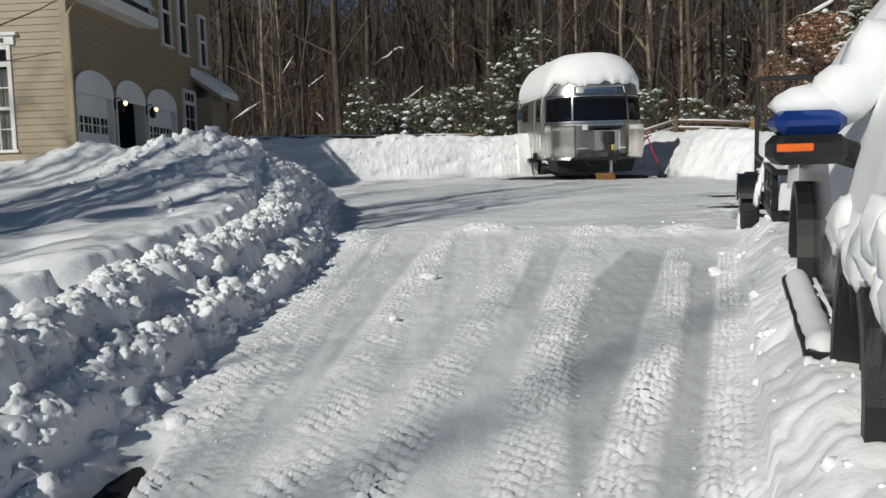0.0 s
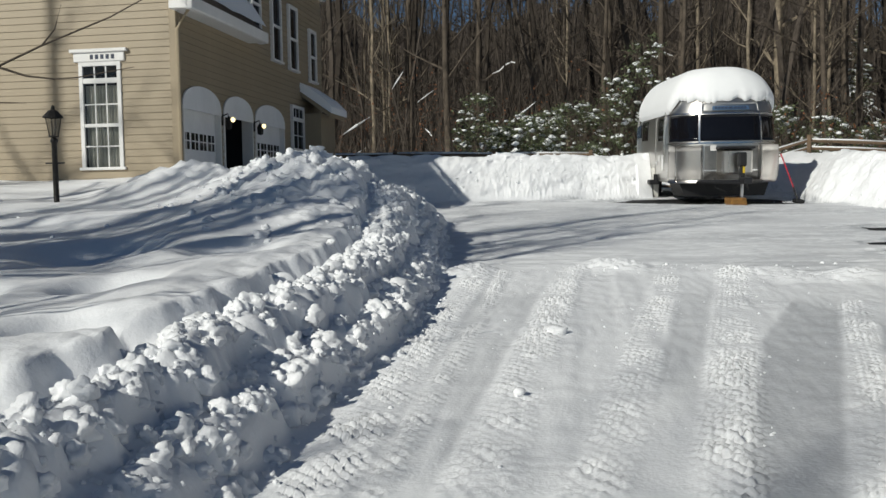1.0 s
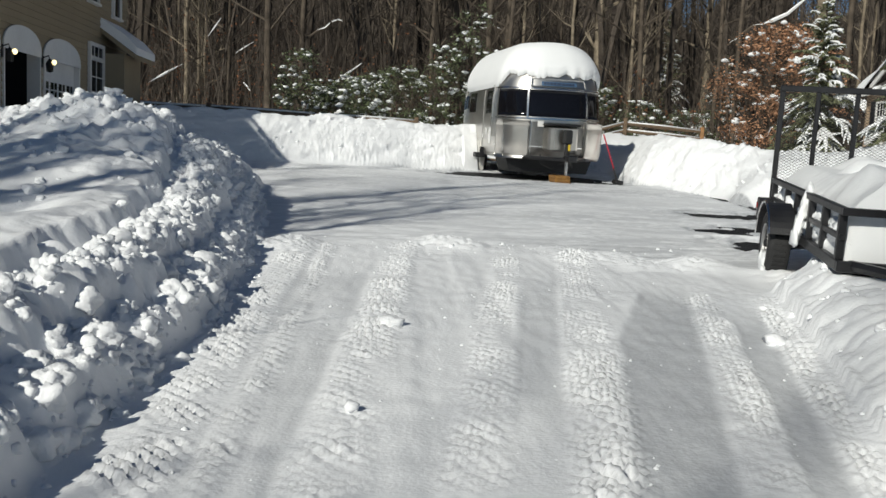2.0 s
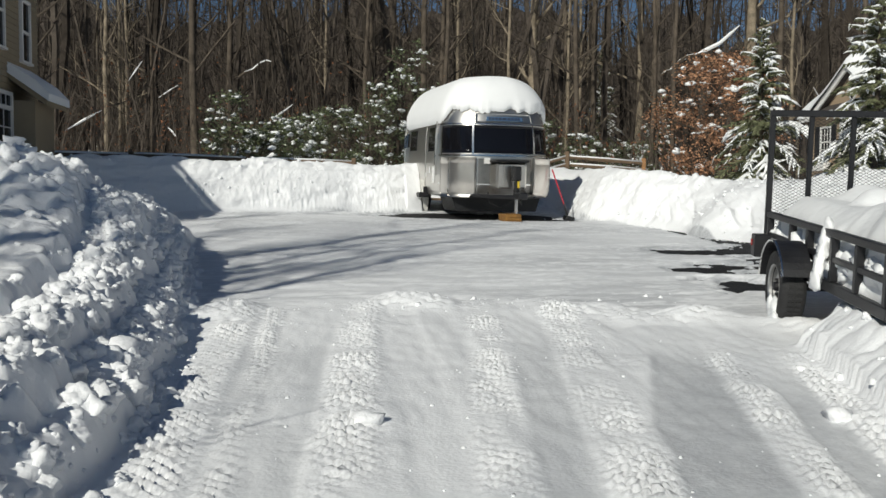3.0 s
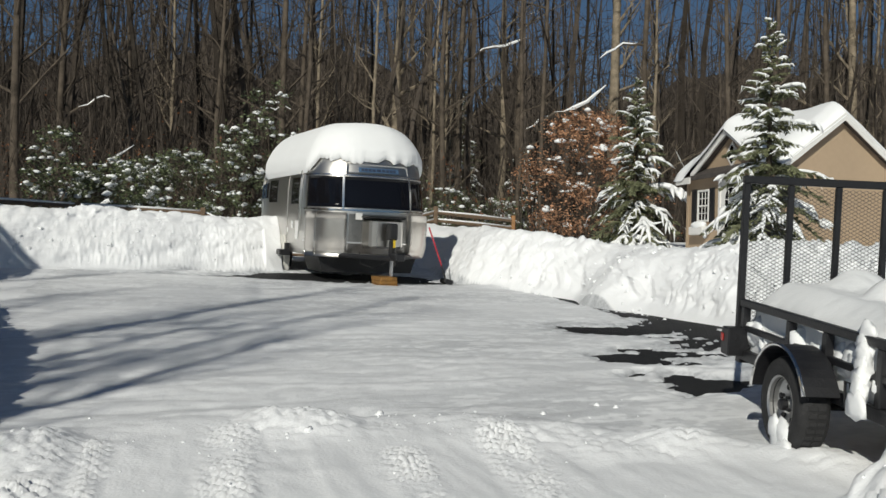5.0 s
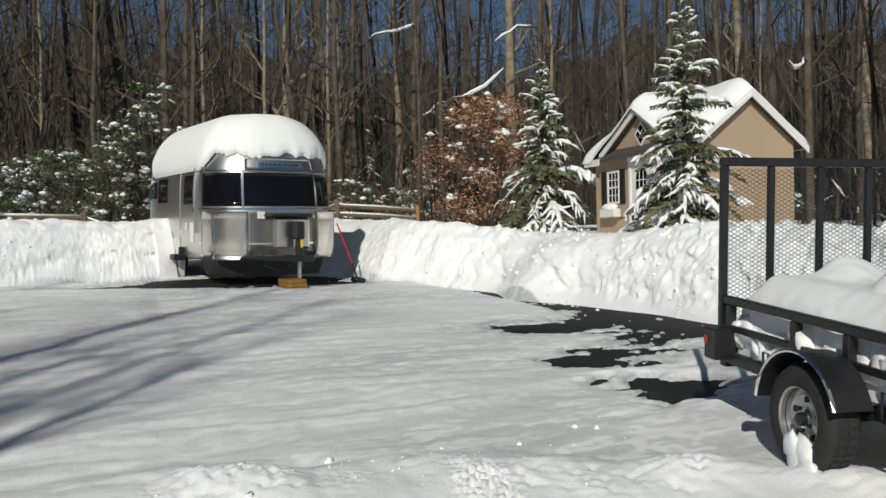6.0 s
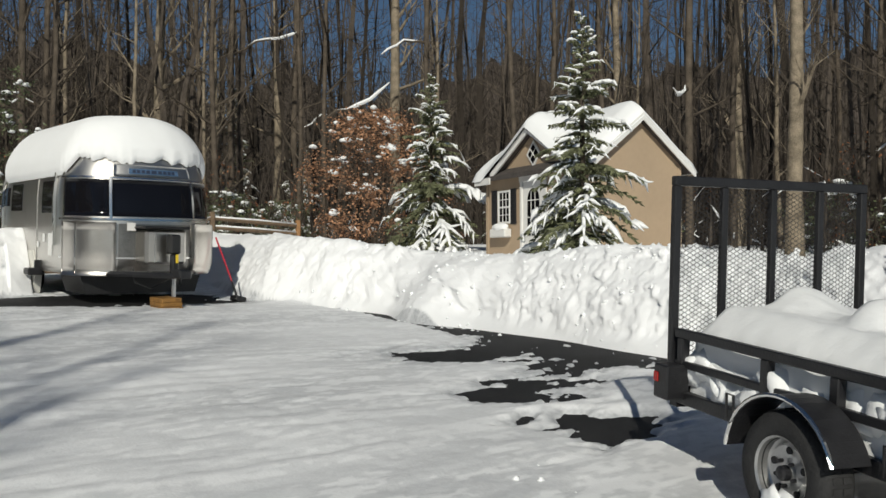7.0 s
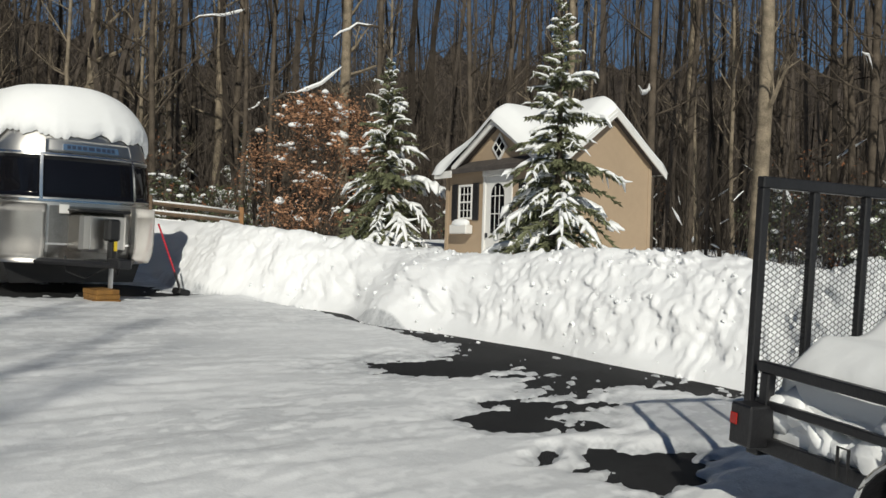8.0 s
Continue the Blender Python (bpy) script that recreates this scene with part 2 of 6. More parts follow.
def base(x, y):
    """The asphalt's own height."""
    far = step(13, 21, y)
    return rise(x, y) + 0.028 * np.clip(x, -3, 7.5) * (1 - far) - 0.03 * far


def left_edge(y):
    foot = np.interp(y, [-2, 3.4, 4.5, 6.0, 7.0, 9.2, 10.5, 11.4, 14.2, 15.4], [-1.75, -1.53, -1.43, -1.32, -1.25, -1.23, -1.34, -1.46, -1.75, -1.95])
    return foot - 0.07 * rough(y, y * 0, 0.9, 3)


def right_edge(y):
    near = 0.88 + 0.316 * (y - 2.0)
    out = np.where(y < 8.9, near, near + (7.05 - near) * step(8.9, 9.7, y))
    out = np.where(y > 9.7, 7.05 + 0.15 * rough(y, y * 0, 0.6, 5), out)
    return out - 1.0 * step(19.6, 22.8, y)


def berm_line(x):
    """Where the smooth ice of the turning place begins."""
    return np.interp(x, [-1.4, -0.5, 0.4, 1.2, 1.9, 2.5, 3.0, 3.4], [10.5, 10.95, 11.0, 10.85, 10.6, 10.2, 9.95, 9.6])


def back_edge(x):
    line = 22.25 + 0.33 * (x + 2.6)
    return line + 6.0 * step(2.38, 2.55, x)


def bare(x, y):
    """How far the snow has melted off the asphalt, 0 to 1."""
    n = rough(x * 0.5, y * 1.7, 1.0, 41) * 0.8 + rough(x * 0.8, y * 2.2, 2.9, 42) * 0.45 + rough(x, y * 1.6, 9, 43) * 0.42 + rough(x, y * 1.3, 20, 44) * 0.32
    gap = right_edge(y) - x
    reach = 0.45 + 1.1 * np.exp(-((y - 14.9) / 1.9) ** 2)
    strip = (1 - step(0.45, 1.15, gap / reach)) * step(12.0, 12.9, y) * (1 - step(20.0, 22.2, y))
    pools = np.zeros_like(x)
    wx = x + 0.45 * rough(x * 0.7, y * 1.6, 1.6, 45) + 0.22 * rough(x * 0.6, y * 2.0, 4.2, 46)
    wy = y + 0.16 * rough(x, y * 1.5, 1.9, 47) + 0.10 * rough(x, y * 1.5, 5.5, 48) + 0.04 * rough(x, y, 15, 49)
    for px, py, rx, ry, amount in ((5.7, 15.15, 1.6, 0.75, 1.0), (4.95, 13.2, 1.05, 0.5, 0.97), (3.74, 12.36, 0.26, 0.12, 0.95), (4.25, 11.85, 0.6, 0.4, 0.92), (6.1, 13.9, 1.5, 0.9, 0.66)):
        pools = np.maximum(pools, amount * np.exp(-(((wx - px) / rx) ** 2 + ((wy - py) / ry) ** 2) ** 1.2))
    nook = np.maximum(np.exp(-(((x - 3.7) / 2.4) ** 2 + ((y - 23.0) / 1.3) ** 2)) * 1.0, 0.95 * np.exp(-(((x - 2.2) / 2.3) ** 2 + ((y - 22.35 - 0.1 * x) / 0.5) ** 2)))
    backline = np.exp(-((back_edge(x) - y - 0.1) / 0.14) ** 2) * (x > -6) * (x < 2) * 0.6
    near = np.exp(-(((x + 1.28) / 0.10) ** 2 + ((y - 3.45) / 0.4) ** 2)) * 1.3
    return np.maximum.reduce([pools, strip * 0.9, nook * 1.15, backline, near]) + n * 0.55 * np.maximum.reduce([pools, strip, nook * 0.8, backline * 0.8, near * 0.3])


# pressed tyre ruts: place at y = 3, slope, curve, width
TRACKS = [(-1.2, 0.03, 0.0, 0.28), (-0.57, 0.08, 0.0, 0.27), (-0.28, 0.185, 0.0, 0.24), (0.26, 0.2, 0.0, 0.27), (0.66, 0.305, 0.0, 0.2), (1.1, 0.32, 0.0, 0.24), (-0.9, 0.035, 0.0, 0.13)]


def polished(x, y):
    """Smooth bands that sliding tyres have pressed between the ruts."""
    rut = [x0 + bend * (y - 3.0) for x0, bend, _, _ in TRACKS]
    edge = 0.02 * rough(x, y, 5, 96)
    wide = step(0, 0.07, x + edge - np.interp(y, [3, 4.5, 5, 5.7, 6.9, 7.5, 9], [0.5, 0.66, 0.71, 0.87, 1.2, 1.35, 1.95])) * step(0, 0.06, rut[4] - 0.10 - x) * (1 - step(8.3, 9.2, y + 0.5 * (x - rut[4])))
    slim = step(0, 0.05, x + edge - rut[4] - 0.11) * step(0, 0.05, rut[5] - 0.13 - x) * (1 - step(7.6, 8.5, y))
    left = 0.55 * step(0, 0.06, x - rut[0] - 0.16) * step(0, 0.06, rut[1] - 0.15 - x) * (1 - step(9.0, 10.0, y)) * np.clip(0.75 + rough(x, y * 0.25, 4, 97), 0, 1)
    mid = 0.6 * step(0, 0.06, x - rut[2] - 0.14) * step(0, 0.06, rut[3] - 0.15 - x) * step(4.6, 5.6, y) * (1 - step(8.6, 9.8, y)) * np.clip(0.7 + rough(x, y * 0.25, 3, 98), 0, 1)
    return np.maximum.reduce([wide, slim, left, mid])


def snow_height(x, y):
    g = base(x, y)
    dl = left_edge(y) - x
    dr, db = x - right_edge(y), y - back_edge(x)
    # packed snow on the drive, tracks pressed in
    packed = 0.035 + 0.008 * rough(x, y, 1.5, 1) + 0.004 * rough(x, y, 7, 2)
    line = berm_line(x)
    smooth = polished(x, y)
    south = 1 - step(-0.3, 0.35, y - line + 0.2 * rough(x, y, 1.3, 9))
    crumbs = (0.022 + 0.035 * step(-1.2, -0.2, y - line)) * np.clip(rough(x, y, 2.2, 11) * 1.2, 0, 1) * (lumps(x, y, 14, 4) - 0.3) * (1 - smooth) - 0.012 * smooth
    streaks = 0.006 * (1 - 0.6 * smooth) * rough(x - 0.03 * y, y * 0.07, 9, 34) + 0.003 * rough(x, y * 0.2, 24, 35)
    packed = packed + south * (0.03 + crumbs + streaks)
    for i, (x0, bend, curve, w) in enumerate(TRACKS):
        xc = x0 + bend * (y - 3.0) + curve * (y - 3.0) ** 2 + 0.05 * rough(y, y * 0, 0.35, 20 + i)
        off = (x - xc) / w
        inside = np.clip(1.25 - np.abs(off) * 2, 0, 1) ** 0.5 * (np.abs(off) < 0.62)
        col = np.floor(off * w / 0.045)
        lug = np.clip(1.6 * np.sin((y + 0.5 * 0.09 * col + 0.04 * rough(x, y, 5, 32) + 0.02 * rough(x, y, 13, 37)) * math.tau / 0.09), -1, 1)
        fade = 0.35 + 0.65 * np.clip(rough(x * 2, y * 0.6, 0.8, 30 + i) + 0.7, 0, 1)
        inside = inside * (1 - step(-0.16, 0.04, dr)) * (1 - step(8.2, 9.2, y + 0.3 * rough(x, y, 2, 36)) * (bend > 0.25))
        packed = packed + south * inside * fade * (0.008 + 0.018 * lug * np.clip(1.0 - 1.1 * rough(x, y, 5, 31), 0, 1.6) + 0.006 * (lumps(x, y, 17, 33) - 0.4))
    ice = 0.012 * rough(x * 0.3, y * 1.5, 4, 12) + 0.020 * lumps(x * 0.5, y * 1.5, 4.5, 13) + 0.014 * lumps(x, y * 1.3, 9, 17) * np.clip(rough(x, y, 1.2, 18) + 0.4, 0, 1)
    ice = ice * (1 - 0.75 * step(2.6, 4.2, x) * (1 - step(16.5, 18.5, y)))
    packed = packed + (1 - south) * ice
    berm = np.exp(-((y - line - 0.15 * rough(x, y, 1.0, 14)) / 0.32) ** 2) * step(-1.6, -1.1, x) * (1 - step(3.4, 3.9, x))
    packed = packed + berm * (0.012 + 0.10 * lumps(x, y, 15, 15) * np.clip(rough(x, y, 1.8, 16) + 0.5, 0, 1))
    packed = packed * (1 - 0.93 * step(0.02, 0.42, bare(x, y))) - 0.045 * step(0.46, 0.58, bare(x, y))
    # the lawn snow and ploughed heaps beside the drive
    wob = dl + 0.10 * rough(x, y, 1.6, 50) + 0.10 * rough(x, y, 4, 51) + 0.14 * (lumps(x, y, 5.5, 72) - 0.6) * (dl > 0.05)
    ridge = np.interp(wob, [-0.02, 0.08, 0.25, 0.34, 0.43, 0.60, 0.82, 0.92, 1.02, 1.3, 3], [0, 0.10, 0.15, 0.13, 0.33, 0.39, 0.33, 0.34, 0.54, 0.60, 0.62])
    chunky = np.exp(-((dl - 0.45) / 0.45) ** 2) * (dl > -0.05)
    ridge = ridge + chunky * (0.07 * (lumps(x, y, 3.6, 52) - 0.5) + 0.12 * (lumps(x, y, 7, 53) - 0.5) + 0.13 * (lumps(x, y, 12, 54) - 0.5) + 0.05 * (lumps(x, y, 22, 74) - 0.5))
    soft = step(1.1, 1.8, dl)
    ridge = ridge + soft * (0.10 * rough(x, y, 0.55, 55) + 0.035 * rough(x * 0.6, y, 1.8, 56)) + 0.22 * step(7.5, 14.5, y) * soft
    for px, py, r, depth in ((-2.78, 5.5, 0.32, 0.34), (-3.15, 6.8, 0.34, 0.26), (-3.5, 5.0, 0.36, 0.3), (-4.2, 8.6, 0.6, 0.22), (-2.7, 4.2, 0.3, 0.3), (-4.1, 6.3, 0.36, 0.26), (-3.0, 8.6, 0.45, 0.16)):
        ridge = ridge - depth * np.exp(-(((x - px) ** 2 * 1.3 + (y - py) ** 2) / r ** 2) ** 1.8)
    heap = 0.0
    for px, py, sx, sy, hgt in ((-3.2, 12.3, 1.1, 1.7, 0.46), (-2.6, 13.2, 0.6, 1.5, 0.12), (-2.4, 11.2, 0.5, 1.1, 0.10), (-5.6, 13.4, 1.0, 0.9, 0.3), (-4.3, 12.9, 0.9, 0.8, 0.2)):
        heap = heap + hgt * np.exp(-((x - px) / sx) ** 2 - ((y - py) / sy) ** 2)
    clods = 0.16 * (lumps(x, y, 1.6, 57) - 0.5) + 0.10 * rough(x, y, 1.1, 70) + 0.12 * (lumps(x, y, 4.3, 58) - 0.5) + 0.09 * (lumps(x, y, 9, 69) - 0.5) + 0.05 * rough(x, y, 15, 59)
    ridge = ridge + heap + clods * np.clip(heap * 3.0 - 0.1, 0, 1)
    lawn = ridge * step(-0.02, 0.1, dl) * (1 - step(15.9, 16.8, y + 0.35 * rough(x, y, 1.4, 60)))
    wall_n = 0.12 * rough(x, y, 0.7, 61)
    d = np.maximum(db, np.where(y > 9.3, dr, -9.0)) + wall_n * 1.6
    bank = np.interp(d, [0, 0.12, 0.35, 0.65, 1.0, 1.5, 2.5, 6], [0, 0.22, 0.55, 0.86, 1.0, 0.93, 0.82, 0.80]) * (1 + 0.2 * (1 - step(13, 19, y)))
    bank = bank + step(0.5, 0.95, d) * (1 - step(1.6, 3.0, d)) * (0.18 * (lumps(x, y, 1.5, 64) - 0.5) + 0.10 * (lumps(x, y, 4, 65) - 0.5) + 0.10 * rough(x, y, 0.7, 66))
    bank = bank + step(2, 5, d) * 0.06 * rough(x, y, 0.5, 67) + 0.16 * step(9, 20, x) * step(0.3, 1.5, d)
    dn = np.where(y <= 9.2, dr, np.where(y < 9.75, np.minimum(dr, (9.75 - y) * 2), -9.0))
    verge = np.interp(dn + wall_n * 0.8, [-0.1, 0.05, 0.25, 0.5, 1.0, 3.5, 5], [0, 0.06, 0.20, 0.24, 0.20, 0.22, 0.9])
    verge = verge + (dn > 0.0) * (dn < 1.2) * (0.10 * (lumps(x, y, 3.4, 68) - 0.4) + 0.07 * (lumps(x, y, 8.5, 73) - 0.4) + 0.05 * rough(x, y, 1.3, 71))
    return g + packed + np.maximum.reduce([lawn, bank, verge, np.zeros_like(x)])


def height_at(x, y):
    return float(snow_height(np.array([float(x)]), np.array([float(y)]))[0])


def ticks(*runs):
    """Grid lines: (from, to, spacing) runs put end to end."""
    out = []
    for a, b, s in runs:
        out.append(np.arange(a, b - s * 0.5, s))
    return np.concatenate(out + [np.array([runs[-1][1]])])


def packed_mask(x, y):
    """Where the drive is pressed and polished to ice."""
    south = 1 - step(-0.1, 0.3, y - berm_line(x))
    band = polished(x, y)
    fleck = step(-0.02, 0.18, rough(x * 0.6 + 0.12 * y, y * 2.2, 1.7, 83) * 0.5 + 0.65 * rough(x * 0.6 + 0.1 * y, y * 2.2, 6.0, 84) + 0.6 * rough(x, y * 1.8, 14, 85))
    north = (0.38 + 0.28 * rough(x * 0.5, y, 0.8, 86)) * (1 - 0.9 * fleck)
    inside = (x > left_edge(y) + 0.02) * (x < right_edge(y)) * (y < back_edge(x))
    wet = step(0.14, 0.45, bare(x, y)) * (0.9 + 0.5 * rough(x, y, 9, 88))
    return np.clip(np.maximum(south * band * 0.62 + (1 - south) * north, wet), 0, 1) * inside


def rubble(x, y, z):
    """Pushes the faces of the ploughed banks in and out so that they break into lumps."""
    d = np.maximum(y - back_edge(x), np.where(y > 9.3, x - right_edge(y), -9.0))
    m = step(-0.05, 0.1, d) * (1 - step(0.9, 1.6, d)) * step(0.05, 0.2, z - base(x, y))
    along = x - y
    push = 0.08 * rough(along, z * 1.2, 1.3, 90) + 0.05 * rough(along, z * 1.5, 3.4, 91) + 0.06 * (lumps(along + z, z * 1.5, 4.8, 94) - 0.5) + 0.07 * (lumps(along - z, z * 1.5, 9.5, 92) - 0.5) + 0.045 * (lumps(along, z * 1.2, 16, 95) - 0.5) + 0.02 * rough(along, z, 22, 93)
    side = step(4.8, 6.4, x)
    return x + push * m * side, y + push * m * (1 - side) * (x < 2.0), z


def sheet(name, xs, ys, fun, mat, detail=False):
    gx, gy = np.meshgrid(xs, ys)
    gz = fun(gx, gy)
    px, py, pz = rubble(gx, gy, gz) if detail else (gx, gy, gz)
    co = np.stack([px, py, pz], -1).reshape(-1, 3)
    nx, ny = len(xs), len(ys)
    i = (np.arange(ny - 1)[:, None] * nx + np.arange(nx - 1)[None, :]).ravel()
    quads = np.stack([i, i + 1, i + nx + 1, i + nx], -1)
    me = bpy.data.meshes.new(name)
    me.vertices.add(len(co)), me.loops.add(quads.size), me.polygons.add(len(quads))
    me.vertices.foreach_set("co", co.ravel())
    me.loops.foreach_set("vertex_index", quads.ravel().astype(np.int32))
    me.polygons.foreach_set("loop_start", np.arange(0, quads.size, 4, dtype=np.int32))
    me.polygons.foreach_set("use_smooth", np.ones(len(quads), dtype=bool))
    me.update(calc_edges=True)
    me.materials.append(mat)
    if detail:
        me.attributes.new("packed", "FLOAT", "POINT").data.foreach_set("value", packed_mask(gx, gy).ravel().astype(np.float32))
    return new(name, me)


GX = ticks((-900, -100, 100), (-100, -30, 7), (-30, -12, 0.8), (-12, -5.5, 0.16), (-5.5, -3.0, 0.045), (-3.0, -1.65, 0.028), (-1.65, 2.9, 0.023), (2.9, 5.6, 0.04), (5.6, 6.9, 0.034), (6.9, 8.5, 0.024), (8.5, 14, 0.18), (14, 40, 1.0), (40, 100, 6), (100, 900, 100))
GY = ticks((-900, -60, 70), (-60, -8, 4), (-8, 1.2, 0.3), (1.2, 11.6, 0.0205), (11.6, 17, 0.03), (17, 20.9, 0.07), (20.9, 24.6, 0.034), (24.6, 25, 0.1), (25, 32, 0.3), (32, 60, 1.2), (60, 150, 10), (150, 900, 125))
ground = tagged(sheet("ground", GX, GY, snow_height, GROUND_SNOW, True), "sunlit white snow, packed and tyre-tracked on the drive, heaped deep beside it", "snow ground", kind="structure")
road = sheet("road", ticks((-6.6, 7.8, 0.4)), ticks((-4, 28, 0.4)), lambda x, y: base(x, y) - 0.02, ASPHALT)
tagged(road, "dark wet asphalt driveway showing through melted snow", "driveway", kind="structure")


# ---- the house ----
HX, HY = -6.58, 15.5


def sash_window(parent, m, w, h, rows, cols, curtain=True, transom=False):
    """A framed window with a deep sill, glazing bars and panes; m puts its lower left corner, x along the wall, -y outward."""
    holder = new("window")
    holder.parent, holder.matrix_local = parent, m
    f = 0.075
    boxes("frame", TRIM, holder, ((0, -0.05, 0), (f, 0.03, h)), ((w - f, -0.05, 0), (w, 0.03, h)), ((f, -0.05, h - f), (w - f, 0.03, h)))
    boxes("sill", TRIM, holder, ((-0.04, -0.08, -0.05), (w + 0.04, 0.03, 0.0)))
    s = Soup()
    s.box((f, -0.005, 0), (w - f, 0.003, h - f))
    part("pane", s, glass if curtain else TINT, holder)
    if curtain:
        s = Soup()
        n = 24
        for i in range(n):
            a, b = f + (w - 2 * f) * i / n, f + (w - 2 * f) * (i + 1) / n
            d0, d1 = 0.09 + 0.03 * (i % 2), 0.09 + 0.03 * ((i + 1) % 2)
            s.add([Vector((a, d0, 0)), Vector((b, d1, 0)), Vector((b, d1, h * 0.78)), Vector((a, d0, h * 0.78))], [(0, 1, 2, 3)])
        part("curtain", s, CURTAIN, holder)
    top = h - f - (0.30 if transom else 0)
    if transom:
        boxes("rail", TRIM, holder, ((f, -0.045, top), (w - f, 0.02, top + 0.09)))
        boxes("muntin", TRIM, holder, *[((f + (w - 2 * f) * i / 3 - 0.012, -0.02, top + 0.09), (f + (w - 2 * f) * i / 3 + 0.012, 0.01, h - f)) for i in (1, 2)], c=0)
    boxes("meeting_rail", TRIM, holder, ((f, -0.04, top * 0.5 - 0.03), (w - f, 0.02, top * 0.5 + 0.03)))
    for i in range(1, cols):
        x = f + (w - 2 * f) * i / cols
        boxes("muntin", TRIM, holder, ((x - 0.011, -0.018, 0), (x + 0.011, 0.008, top)), c=0)
    for half in (0, 1):
        for j in range(1, rows):
            z = top * 0.5 * (half + j / rows)
            boxes("muntin", TRIM, holder, ((f, -0.019, z - 0.011), (w - f, 0.009, z + 0.011)), c=0)
    return holder


def siding(x0, x1, z0, z1, pitch=0.125, top=None):
    """Lapped boards on a wall in the x-z plane, facing -y; top(z) may narrow them. Yields (length, transform) boards."""
    z = z0
    while z < z1:
        a, b = (x0, x1) if top is None else top(z + pitch)
        if b - a > 0.1:
            yield a, b, z
        z += pitch


def board(a, b, pitch=0.125):
    s = Soup()
    s.add([Vector((a, 0.0, pitch)), Vector((b, 0.0, pitch)), Vector((b, -0.02, 0)), Vector((a, -0.02, 0)), Vector((b, 0.01, 0)), Vector((a, 0.01, 0)), Vector((b, 0.01, pitch)), Vector((a, 0.01, pitch))],
          [(3, 2, 1, 0), (5, 4, 2, 3), (0, 1, 6, 7), (2, 4, 6, 1), (5, 3, 0, 7)])
    return s


